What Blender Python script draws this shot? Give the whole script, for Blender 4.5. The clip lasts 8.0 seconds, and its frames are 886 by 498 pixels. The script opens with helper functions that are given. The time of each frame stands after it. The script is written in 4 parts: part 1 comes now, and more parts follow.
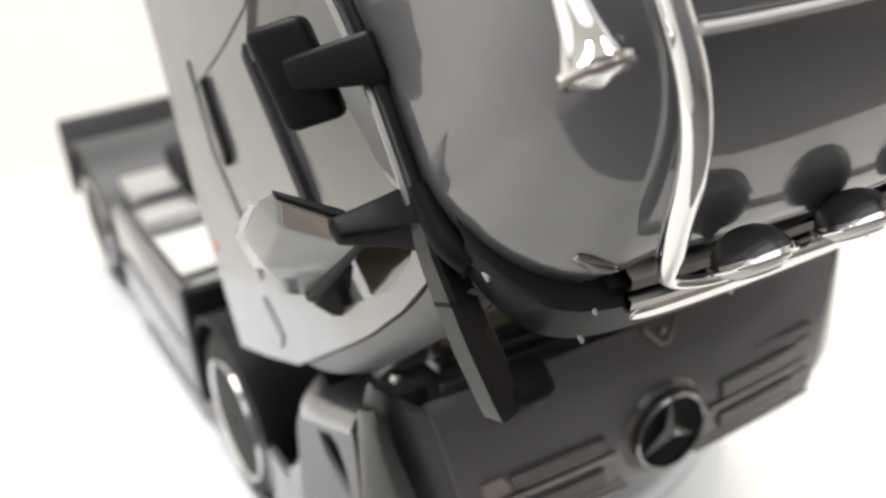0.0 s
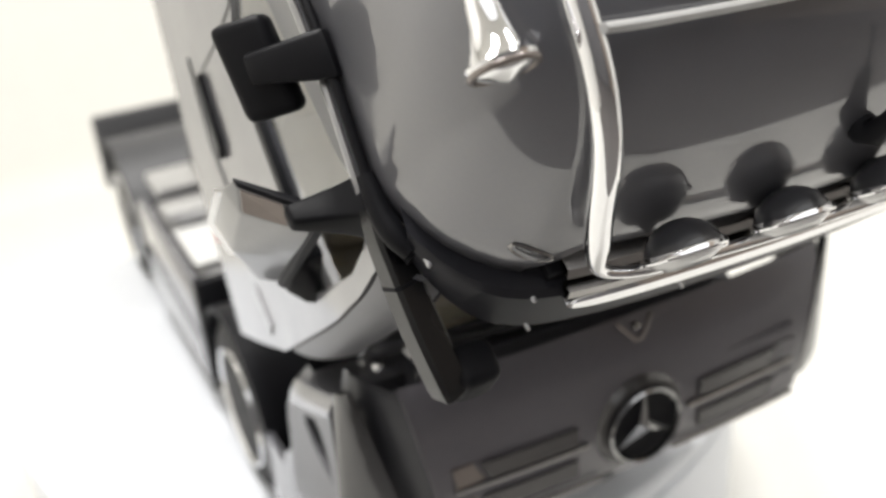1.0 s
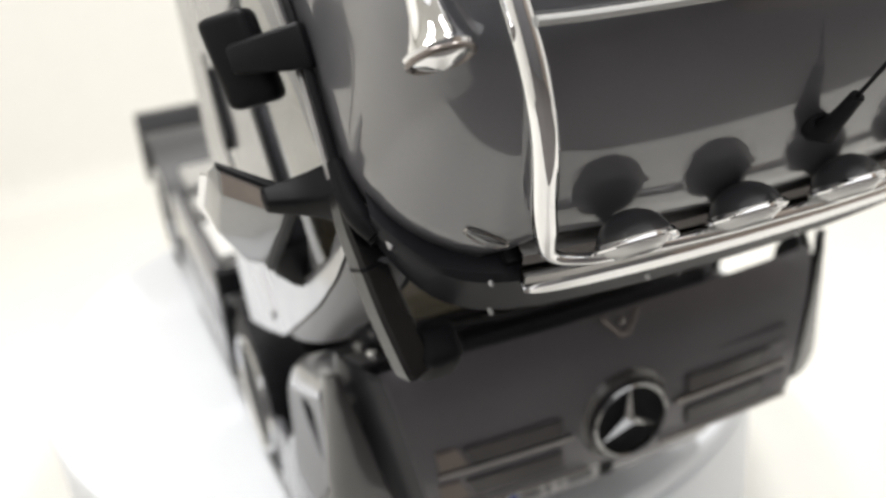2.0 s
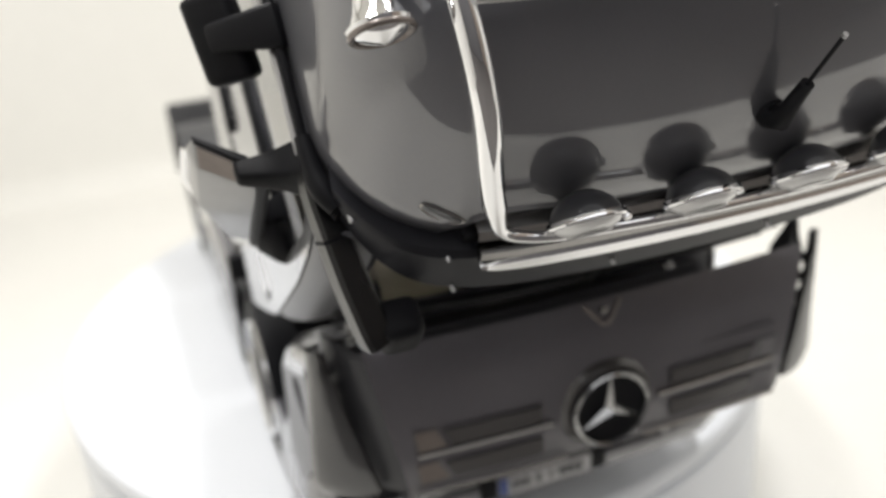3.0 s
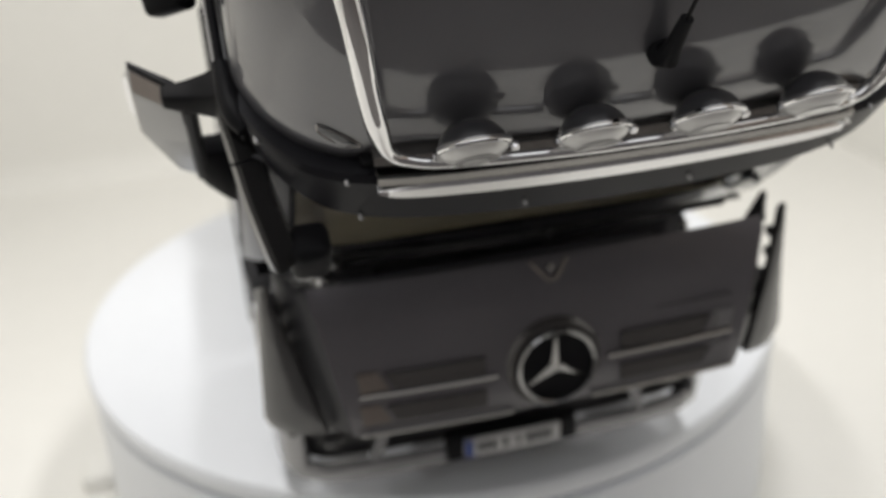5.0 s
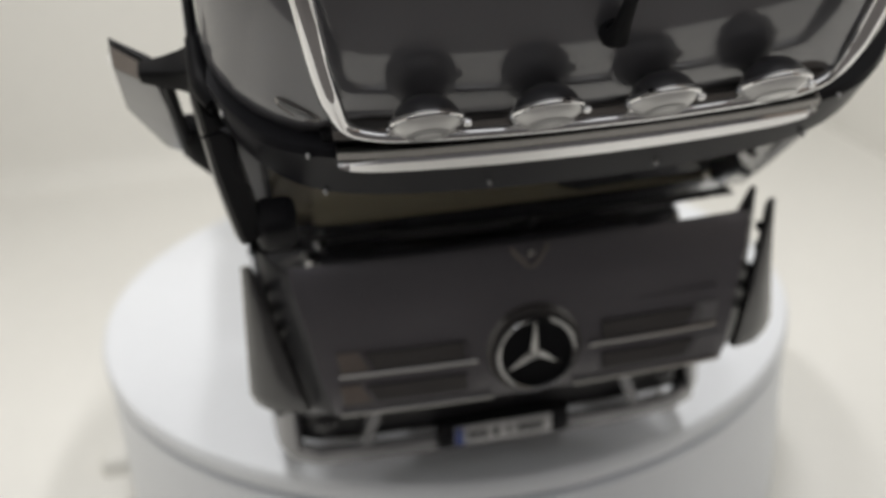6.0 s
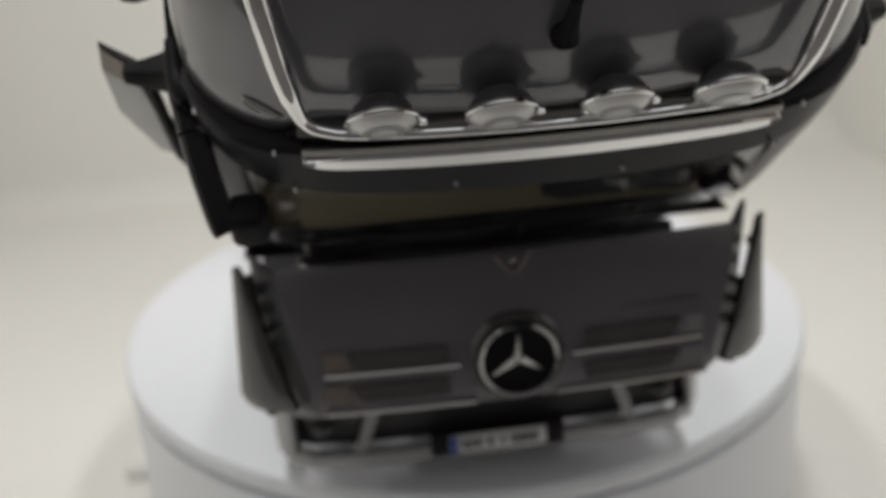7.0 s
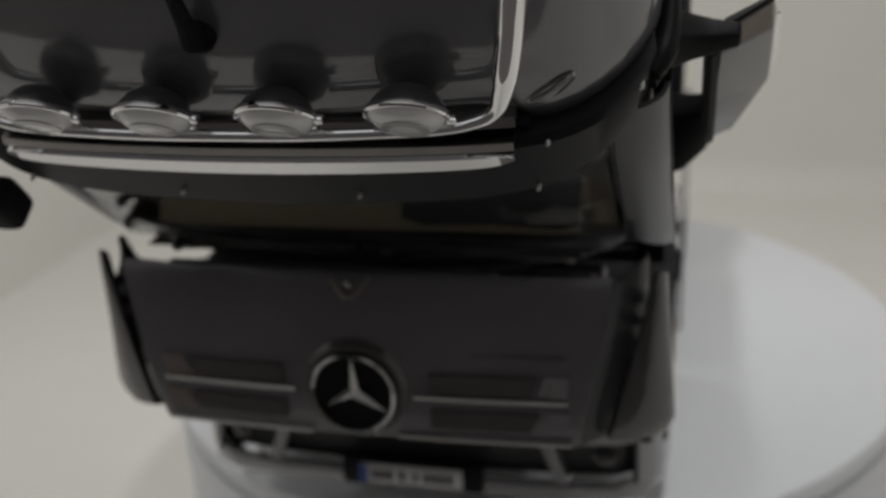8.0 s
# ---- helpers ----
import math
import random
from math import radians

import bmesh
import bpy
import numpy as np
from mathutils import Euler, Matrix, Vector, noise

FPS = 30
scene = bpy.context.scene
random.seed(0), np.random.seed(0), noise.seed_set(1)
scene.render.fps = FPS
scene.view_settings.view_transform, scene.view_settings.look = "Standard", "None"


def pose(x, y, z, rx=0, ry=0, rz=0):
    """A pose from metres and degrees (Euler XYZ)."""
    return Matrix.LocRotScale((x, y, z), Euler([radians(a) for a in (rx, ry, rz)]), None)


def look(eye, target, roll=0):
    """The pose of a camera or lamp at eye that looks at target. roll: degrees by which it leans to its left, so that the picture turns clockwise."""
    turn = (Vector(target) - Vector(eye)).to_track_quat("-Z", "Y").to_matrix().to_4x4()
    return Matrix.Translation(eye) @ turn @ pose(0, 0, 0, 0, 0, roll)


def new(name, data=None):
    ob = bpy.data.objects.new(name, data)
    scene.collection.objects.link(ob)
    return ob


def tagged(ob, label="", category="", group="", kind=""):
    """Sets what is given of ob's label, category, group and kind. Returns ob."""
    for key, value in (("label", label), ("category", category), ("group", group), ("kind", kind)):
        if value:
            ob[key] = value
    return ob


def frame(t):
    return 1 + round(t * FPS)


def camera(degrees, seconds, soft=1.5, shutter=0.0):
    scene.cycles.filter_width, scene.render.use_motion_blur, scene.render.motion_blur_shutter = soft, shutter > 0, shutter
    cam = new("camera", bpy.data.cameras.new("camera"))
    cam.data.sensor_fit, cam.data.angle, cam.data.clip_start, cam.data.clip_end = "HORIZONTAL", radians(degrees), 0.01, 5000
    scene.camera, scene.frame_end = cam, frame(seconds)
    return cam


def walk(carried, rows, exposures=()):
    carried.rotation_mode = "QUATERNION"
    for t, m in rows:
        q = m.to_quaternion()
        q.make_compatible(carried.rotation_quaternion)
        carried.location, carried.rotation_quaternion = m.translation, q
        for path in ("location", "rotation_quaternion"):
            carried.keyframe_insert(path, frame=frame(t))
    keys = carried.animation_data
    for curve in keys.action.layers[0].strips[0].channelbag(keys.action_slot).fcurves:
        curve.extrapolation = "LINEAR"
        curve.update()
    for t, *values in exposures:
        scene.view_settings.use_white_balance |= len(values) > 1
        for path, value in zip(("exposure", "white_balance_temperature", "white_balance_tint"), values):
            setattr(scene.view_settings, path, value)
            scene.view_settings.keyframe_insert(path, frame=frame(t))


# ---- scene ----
# ---- camera ----
cam = camera(46.5, 8.0, soft=2.5)
cam.data.dof.use_dof, cam.data.dof.focus_distance, cam.data.dof.aperture_fstop = True, 0.208, 11.5
PATH = [
    (0, (-0.1855, -0.1963, 0.3111), (-0.0167, 0.1136, 0.1228), -4.24),
    (0.5, (-0.1779, -0.2069, 0.3111), (-0.0176, 0.1082, 0.1241), -4.42),
    (1, (-0.1706, -0.2176, 0.3113), (-0.0198, 0.1033, 0.1263), -4.64),
    (1.5, (-0.1637, -0.2285, 0.3109), (-0.0228, 0.0984, 0.1285), -4.75),
    (3, (-0.1407, -0.2549, 0.3052), (-0.0274, 0.0858, 0.1287), -4.36),
    (3.5, (-0.1320, -0.2628, 0.3012), (-0.0259, 0.0811, 0.1267), -4.12),
    (4, (-0.1219, -0.2703, 0.2968), (-0.0243, 0.0767, 0.1235), -3.97),
    (4.5, (-0.1116, -0.2778, 0.2915), (-0.0230, 0.0727, 0.1203), -3.89),
    (6, (-0.0800, -0.2993, 0.2796), (-0.0207, 0.0607, 0.1157), -3.60),
    (6.5, (-0.0695, -0.3060, 0.2756), (-0.0197, 0.0581, 0.1174), -3.71),
    (7, (-0.0562, -0.3135, 0.2725), (-0.0187, 0.0550, 0.1215), -3.81),
    (7.1, (-0.0456, -0.3158, 0.2680), (-0.0170, 0.0539, 0.1233), -3.77),
    (7.2, (-0.0318, -0.3187, 0.2592), (-0.0124, 0.0517, 0.1226), -3.46),
    (7.3, (-0.0138, -0.3227, 0.2510), (-0.0066, 0.0500, 0.1232), -3.37),
    (7.4, (0.0060, -0.3264, 0.2553), (-0.0002, 0.0499, 0.1286), -3.13),
    (7.5, (0.0260, -0.3283, 0.2625), (0.0045, 0.0504, 0.1355), -3.28),
    (7.7, (0.0653, -0.3156, 0.2635), (0.0069, 0.0644, 0.1223), -4.09),
    (7.9, (0.0938, -0.2878, 0.2590), (0.0072, 0.0797, 0.1139), -3.69),
    (8, (0.1050, -0.2708, 0.2588), (0.0089, 0.0895, 0.1142), -3.50),
]
EXPOSURES = [(0.0, 1.05), (1.5, 0.94), (3.5, 0.69), (4.5, 0.49), (6.5, 0.13), (7.0, -0.02), (7.5, -0.48), (8.0, -0.62)]
walk(cam, [(t, look(eye, target, roll)) for t, eye, target, roll in PATH], EXPOSURES)

# ---- world and light ----
world = bpy.data.worlds.new("world")
scene.world = world
world.use_nodes = True
world.node_tree.nodes["Background"].inputs["Color"].default_value = (0.5, 0.5, 0.5, 1)
world.node_tree.nodes["Background"].inputs["Strength"].default_value = 1.4


def led_strip(x, y, z, power):
    """A long LED strip under the tent's ceiling, facing down."""
    data = bpy.data.lights.new("led_strip", "AREA")
    data.shape, data.size, data.size_y, data.energy = "RECTANGLE", 0.09, 0.5, power
    data.color = (1.0, 0.985, 0.965)
    lamp = new("led_strip", data)
    lamp.matrix_world = pose(x, y, z)
    return lamp


led_strip(-0.17, 0.20, 0.70, 2.15)
led_strip(0.17, 0.20, 0.70, 2.15)


# ---- materials ----
def material(name, color, rough=0.5, metal=0.0, coat=0.0, coat_rough=0.03, vary=0.06, scale=120.0, bump=0.0, bump_scale=900.0,
             rough_vary=0.06, transmission=0.0, ior=1.5, spec=0.5, coat_ior=1.5):
    """A procedural surface: two scales of tone, worn gloss and a fine relief."""
    mat = bpy.data.materials.new(name)
    mat.use_nodes = True
    nt = mat.node_tree
    b = nt.nodes["Principled BSDF"]
    link = nt.links.new
    b.inputs["Metallic"].default_value = metal
    b.inputs["Specular IOR Level"].default_value = spec
    b.inputs["Coat Weight"].default_value = coat
    b.inputs["Coat Roughness"].default_value = coat_rough
    b.inputs["Coat IOR"].default_value = coat_ior
    b.inputs["Transmission Weight"].default_value = transmission
    b.inputs["IOR"].default_value = ior
    co = nt.nodes.new("ShaderNodeTexCoord")
    big, fine = nt.nodes.new("ShaderNodeTexNoise"), nt.nodes.new("ShaderNodeTexNoise")
    big.inputs["Scale"].default_value, big.inputs["Detail"].default_value = scale * 0.15, 4
    fine.inputs["Scale"].default_value, fine.inputs["Detail"].default_value = scale * 4, 2
    mix = nt.nodes.new("ShaderNodeMath")
    mix.operation = "MULTIPLY_ADD"
    link(co.outputs["Object"], big.inputs["Vector"])
    link(co.outputs["Object"], fine.inputs["Vector"])
    link(fine.outputs["Fac"], mix.inputs[0])
    mix.inputs[1].default_value = 0.4
    link(big.outputs["Fac"], mix.inputs[2])
    ramp = nt.nodes.new("ShaderNodeMapRange")
    ramp.inputs["From Min"].default_value, ramp.inputs["From Max"].default_value = 0.4, 1.0
    ramp.inputs["To Min"].default_value, ramp.inputs["To Max"].default_value = 1 - vary, 1 + vary
    link(mix.outputs[0], ramp.inputs["Value"])
    tone = nt.nodes.new("ShaderNodeVectorMath")
    tone.operation = "SCALE"
    tone.inputs[0].default_value = color
    link(ramp.outputs["Result"], tone.inputs["Scale"])
    link(tone.outputs["Vector"], b.inputs["Base Color"])
    gloss = nt.nodes.new("ShaderNodeMapRange")
    gloss.inputs["From Min"].default_value, gloss.inputs["From Max"].default_value = 0.3, 0.75
    gloss.inputs["To Min"].default_value, gloss.inputs["To Max"].default_value = max(0.0, rough - rough_vary), min(1.0, rough + rough_vary)
    link(big.outputs["Fac"], gloss.inputs["Value"])
    link(gloss.outputs["Result"], b.inputs["Roughness"])
    if bump:
        grain, relief = nt.nodes.new("ShaderNodeTexNoise"), nt.nodes.new("ShaderNodeBump")
        grain.inputs["Scale"].default_value, grain.inputs["Detail"].default_value = bump_scale, 3
        relief.inputs["Strength"].default_value, relief.inputs["Distance"].default_value = bump, 0.0004
        link(co.outputs["Object"], grain.inputs["Vector"])
        link(grain.outputs["Fac"], relief.inputs["Height"])
        link(relief.outputs["Normal"], b.inputs["Normal"])
    return mat


PAINT = material("anthracite_paint", (0.132, 0.132, 0.146), 0.45, 0.4, coat=1.0, coat_rough=0.05, coat_ior=1.9, vary=0.06, scale=300, bump=0.015, bump_scale=160)
PANEL = material("grille_plastic", (0.120, 0.114, 0.127), 0.34, 0.1, coat=0.7, coat_rough=0.14, vary=0.1)
SLAT = material("slat_plastic", (0.060, 0.056, 0.056), 0.24, coat=0.5, coat_rough=0.08, vary=0.1)
DEFLECTOR = material("deflector_plastic", (0.040, 0.040, 0.043), 0.40, 0.4, coat=1.0, coat_rough=0.06, coat_ior=1.6, vary=0.06)
BLACK = material("black_plastic", (0.0115, 0.0115, 0.0135), 0.5, spec=0.10, vary=0.15, bump=0.12, bump_scale=2200)
ARMBLACK = material("matt_black_plastic", (0.0065, 0.0065, 0.0080), 0.46, spec=0.12, vary=0.15, bump=0.1, bump_scale=2200)
ARM = material("satin_black_plastic", (0.010, 0.010, 0.011), 0.24, spec=0.5, vary=0.12, bump=0.08, bump_scale=1800)
COWL = material("cowl_plastic", (0.10, 0.10, 0.112), 0.32, coat=0.8, coat_rough=0.1, vary=0.15)
WING = material("wing_plastic", (0.030, 0.030, 0.035), 0.38, spec=0.3, vary=0.1)
SATINGREY = material("satin_grey_plastic", (0.130, 0.130, 0.140), 0.38, spec=0.4, vary=0.08, bump=0.02, bump_scale=900)
VISOR = material("visor_plastic", (0.0155, 0.0155, 0.0195), 0.42, spec=0.2, coat=0.03, coat_rough=0.2, vary=0.1)
GLOSSBLACK = material("gloss_black", (0.030, 0.030, 0.034), 0.22, coat=0.5, coat_rough=0.05, vary=0.1)
BOWL = material("lamp_bowl", (0.040, 0.040, 0.045), 0.34, coat=1.0, coat_rough=0.04, vary=0.1)
CHROME = material("chrome", (0.92, 0.92, 0.93), 0.05, 1.0, vary=0.03, rough_vary=0.03)
SATIN = material("satin_silver", (0.42, 0.42, 0.43), 0.3, 1.0, vary=0.05)
EMBLEM = material("emblem_chrome", (0.40, 0.40, 0.405), 0.1, 1.0, vary=0.06)
TRIM = material("dull_chrome", (0.36, 0.35, 0.34), 0.22, 1.0, vary=0.08)
RUBBER = material("tyre_rubber", (0.02, 0.02, 0.021), 0.75, vary=0.2, bump=0.3, bump_scale=1500)
LENS = material("frosted_lens", (0.90, 0.90, 0.89), 0.22, coat=1.0, vary=0.05, bump=0.2, bump_scale=700)
LENSRING = material("lens_ring", (0.5, 0.5, 0.49), 0.3, coat=0.8, vary=0.05)
CLEAR = material("clear_glass", (0.95, 0.96, 0.96), 0.02, transmission=1.0, ior=1.45, vary=0.0, rough_vary=0.0)
LINING = material("light_lining", (0.80, 0.79, 0.78), 0.6, vary=0.08)
TAN = material("tan_interior", (0.62, 0.54, 0.37), 0.6, vary=0.12)
DASH = material("dark_dashboard", (0.05, 0.05, 0.054), 0.5, vary=0.15)
HOUSING = material("mirror_housing", (0.20, 0.20, 0.205), 0.34, 0.6, coat=0.6, coat_rough=0.05, vary=0.06)
# bronze of the badge, also brown reflections put into the colour
BRONZE_REFLECT = material("bronze_and_brown_reflection", (0.22, 0.187, 0.17), 0.3, 0.4, coat=0.4, vary=0.1)
# grey for inserts, with a pale reflection put into the colour
PEWTER_REFLECT = material("pewter_insert_reflection", (0.21, 0.205, 0.215), 0.3, 0.2, coat=0.5, vary=0.1)
PLATE_WHITE = material("plate_white", (0.62, 0.62, 0.63), 0.4, vary=0.08)
PALE = material("pale_metal", (0.6, 0.6, 0.59), 0.35, 0.2, vary=0.06)
PLATE_BLUE = material("plate_blue", (0.03, 0.07, 0.32), 0.4, vary=0.05)
INK = material("dark_ink", (0.038, 0.038, 0.042), 0.5, vary=0.05)
RED = material("red_lens", (0.5, 0.03, 0.02), 0.2, coat=0.6, vary=0.05)
DECK = material("bare_aluminium", (0.60, 0.60, 0.605), 0.36, 0.9, vary=0.06)
FENDER = material("fender_plastic", (0.05, 0.05, 0.053), 0.5, vary=0.12)
CREAM = material("cream_tent_fabric", (0.825, 0.814, 0.779), 0.85, vary=0.025, scale=12, bump=0.1, bump_scale=500)
GREY = material("grey_wall", (0.42, 0.41, 0.40), 0.9, vary=0.08, scale=8)
DARKWALL = material("dark_wall", (0.21, 0.205, 0.21), 0.9, vary=0.1, scale=8)
BROWNWALL = material("brown_wall", (0.52, 0.44, 0.37), 0.8, vary=0.1, scale=6)
TABLE = material("brown_table", (0.15, 0.138, 0.132), 0.5, vary=0.15, scale=15)
SEAM = material("dark_tent_seam", (0.05, 0.048, 0.045), 0.8, vary=0.2)
WHITE = material("white_turntable_plastic", (0.80, 0.823, 0.868), 0.42, vary=0.02, scale=20, bump=0.04, bump_scale=900)


# ---- mesh helpers ----
CAB = Matrix.Rotation(radians(38.0), 4, "X")  # the cab is tipped forward on its hinge; its own axes are x, back, up
ID = Matrix.Identity(4)


def part(name, bm, mat, parent, label="", m=ID, smooth=40):
    """Links a bmesh as one mesh object under a thing or a part."""
    bmesh.ops.recalc_face_normals(bm, faces=bm.faces[:])
    me = bpy.data.meshes.new(name)
    bm.transform(m)
    bm.to_mesh(me)
    bm.free()
    for p in me.polygons:
        p.use_smooth = True
    me.set_sharp_from_angle(angle=radians(smooth))
    me.materials.append(mat)
    ob = new(name, me)
    ob.parent = parent
    if label:
        tagged(ob, label)
    return ob


def box(x0, x1, y0, y1, z0, z1, bevel=0.0, segments=2):
    bm = bmesh.new()
    bmesh.ops.create_cube(bm, size=1, matrix=Matrix.LocRotScale(((x0 + x1) / 2, (y0 + y1) / 2, (z0 + z1) / 2), None, (abs(x1 - x0), abs(y1 - y0), abs(z1 - z0))))
    if bevel:
        bmesh.ops.bevel(bm, geom=bm.edges[:], offset=bevel, segments=segments, affect="EDGES", profile=0.5)
    return bm


def loft(rows, closed=False, caps=False):
    """Skin rows of points with quads; closed joins each row's ends."""
    bm = bmesh.new()
    vs = [[bm.verts.new(p) for p in row] for row in rows]
    n = len(rows[0])
    for a, b in zip(vs[:-1], vs[1:]):
        for i in range(n if closed else n - 1):
            j = (i + 1) % n
            bm.faces.new((a[i], a[j], b[j], b[i]))
    if caps:
        bm.faces.new(vs[0][::-1])
        bm.faces.new(vs[-1])
    return bm


def thick(bm, depth):
    """Gives an open skin a thickness."""
    bmesh.ops.recalc_face_normals(bm, faces=bm.faces[:])
    bmesh.ops.solidify(bm, geom=bm.faces[:], thickness=depth)
    return bm


def turned(profile, n=32, axis="Z"):
    """A solid of revolution from (radius, height) pairs."""
    rows = []
    for r, z in profile:
        rows.append([(r * math.cos(2 * math.pi * i / n), r * math.sin(2 * math.pi * i / n), z) for i in range(n)])
    bm = loft(rows, closed=True, caps=True)
    if axis == "Y":
        bm.transform(Matrix.Rotation(radians(90), 4, "X"))
    if axis == "X":
        bm.transform(Matrix.Rotation(radians(90), 4, "Y"))
    return bm


def turned_ring(radius, thick_r, z, m):
    """A round ring about an axis, placed by a matrix."""
    bm = loft([[((radius + thick_r * math.cos(a)) * math.cos(t), (radius + thick_r * math.cos(a)) * math.sin(t), z + thick_r * math.sin(a)) for a in [2 * math.pi * k / 10 for k in range(10)]] for t in [2 * math.pi * k / 36 for k in range(37)]], closed=True)
    bmesh.ops.remove_doubles(bm, verts=bm.verts[:], dist=1e-6)
    bm.transform(m)
    return bm


def tube(path, r, n=10, flat=1.0):
    """A round bar along a path; flat squeezes it across."""
    pts = [Vector(p) for p in path]
    rows, side = [], None
    for i, p in enumerate(pts):
        d = (pts[min(i + 1, len(pts) - 1)] - pts[max(i - 1, 0)]).normalized()
        if side is None:
            side = d.cross(Vector((0.31, 0.2, 0.93))).normalized()
        side = (side - d * side.dot(d)).normalized()
        up = d.cross(side)
        rad = r[i] if isinstance(r, (list, tuple)) else r
        rows.append([p + rad * (math.cos(2 * math.pi * k / n) * side + flat * math.sin(2 * math.pi * k / n) * up) for k in range(n)])
    return loft(rows, closed=True, caps=True)


def smooth_path(points, n=8):
    """A Catmull-Rom curve through points."""
    p = [Vector(q) for q in points]
    p = [2 * p[0] - p[1]] + p + [2 * p[-1] - p[-2]]
    out = []
    for a, b, c, d in zip(p, p[1:], p[2:], p[3:]):
        for k in range(n):
            t = k / n
            out.append(0.5 * (2 * b + (c - a) * t + (2 * a - 5 * b + 4 * c - d) * t * t + (3 * b - 3 * c + d - a) * t ** 3))
    out.append(p[-2])
    return out


def slab(outline, x, depth, hole=None):
    """A plate in a plane of constant x from (b, h) points, with a thickness and an optional opening of as many points."""
    bm = bmesh.new()
    if hole:
        rows = [[(x, *p) for p in outline], [(x, *p) for p in hole], [(x + depth, *p) for p in hole], [(x + depth, *p) for p in outline]]
        bm.free()
        bm = loft(rows + [rows[0]], closed=True)
        bmesh.ops.remove_doubles(bm, verts=bm.verts[:], dist=1e-6)
        return bm
    a = [bm.verts.new((x, *p)) for p in outline]
    b = [bm.verts.new((x + depth, *p)) for p in outline]
    bm.faces.new(a)
    bm.faces.new(b[::-1])
    for i in range(len(a)):
        j = (i + 1) % len(a)
        bm.faces.new((a[i], b[i], b[j], a[j]))
    return bm


def front_plate(outline, y, depth):
    """A plate in a plane of constant y from (x, z) points."""
    bm = slab([(p[0], p[1]) for p in outline], 0.0, depth)
    for v in bm.verts:
        v.co = (v.co.y, y + v.co.x, v.co.z)
    return bm


def mirrored(bm):
    for v in bm.verts:
        v.co.x = -v.co.x
    return bm


# ---- the tent ----
FLOOR_Z, X_WALL, Y_BACK, Y_FRONT, Z_TOP = -0.12, 0.56, 0.87, -1.7, 0.72


def setting(name, bm, mat, label, category):
    return tagged(part(name, bm, mat, None, smooth=60), label, category, kind="structure")


# floor that sweeps up into the back wall
sweep = [(-0.21, FLOOR_Z), (0.0, FLOOR_Z), (0.2, FLOOR_Z), (Y_BACK - 0.045, FLOOR_Z)]
for k in range(1, 9):
    a = radians(90 * k / 8)
    sweep.append((Y_BACK - 0.045 + 0.045 * math.sin(a), FLOOR_Z + 0.045 - 0.045 * math.cos(a)))
sweep.append((Y_BACK, Z_TOP))
setting("floor", thick(loft([[(x, y, z) for y, z in sweep] for x in (-X_WALL - 0.05, -0.2, 0.2, X_WALL + 0.05)]), 0.01), CREAM,
        "cream fabric floor that sweeps up into the back wall", "floor")
setting("wall_west", box(-X_WALL + 0.015, -X_WALL + 0.035, -0.45, Y_BACK + 0.01, FLOOR_Z - 0.02, Z_TOP), CREAM, "cream fabric side of the photo tent", "wall")
setting("wall_east", box(X_WALL, X_WALL + 0.02, -0.45, Y_BACK + 0.01, FLOOR_Z - 0.02, Z_TOP), CREAM, "cream fabric side of the photo tent", "wall")
setting("ceiling", box(-X_WALL - 0.02, X_WALL + 0.02, -0.2, Y_BACK + 0.01, Z_TOP + 0.002, Z_TOP + 0.02), CREAM, "cream fabric top of the photo tent", "ceiling")
# Unseen room walls, added and toned for what the roof paint reflects
setting("wall_south", box(-1.6, 0.95, Y_FRONT - 0.05, Y_FRONT, -0.3, 1.6), DARKWALL, "unseen plain grey wall, toned for reflections in the truck", "wall")
setting("wall_southwest", box(-1.65, -1.6, Y_FRONT, 0.9, -0.3, 1.6), GREY, "unseen plain grey wall, toned for reflections in the truck", "wall")
setting("wall_southeast", box(0.95, 1.0, Y_FRONT - 0.05, 0.9, -0.3, 1.6), BROWNWALL, "unseen wall added for the brown reflected in the roof", "wall")
setting("floor_room", box(-1.65, 1.0, Y_FRONT - 0.05, 1.0, FLOOR_Z - 0.06, FLOOR_Z - 0.012), TABLE, "brown wooden table top outside the tent", "floor")
setting("trim", box(-X_WALL + 0.036, -X_WALL + 0.050, 0.764, 0.785, FLOOR_Z, Z_TOP, 0.004), SEAM, "dark upright seam in the tent's side", "trim")

# ---- turntable ----
DISC = (0.012, 0.268)
turntable = tagged(new("turntable"), "round white plastic display turntable on the tent floor", "turntable")
turntable.location = (*DISC, FLOOR_Z)
bm = turned([(0.0, 0.107), (0.199, 0.107), (0.2025, 0.1085), (0.204, 0.111), (0.204, 0.1165), (0.2025, 0.119), (0.199, 0.12), (0.0, 0.12)], 128)
part("platter", bm, WHITE, turntable, "smooth white platter with a rounded rim")
part("base", turned([(0.0, 0.0), (0.2, 0.0), (0.2025, 0.003), (0.2028, 0.1036), (0.2020, 0.1045), (0.1975, 0.1048), (0.1975, 0.1055), (0.0, 0.1055)], 128), WHITE, turntable)

bm = box(-0.014, 0.010, -0.013, 0.013, 0.0, 0.022, 0.004, 3)
bm.transform(Matrix.Translation((-0.212, 0.02, 0.0)))
part("switch_box", bm, CREAM, turntable, "small cream switch box at its foot")

# ---- model truck ----
truck = tagged(new("model_truck"), "glossy dark grey model truck with a tipped cab", "model truck")

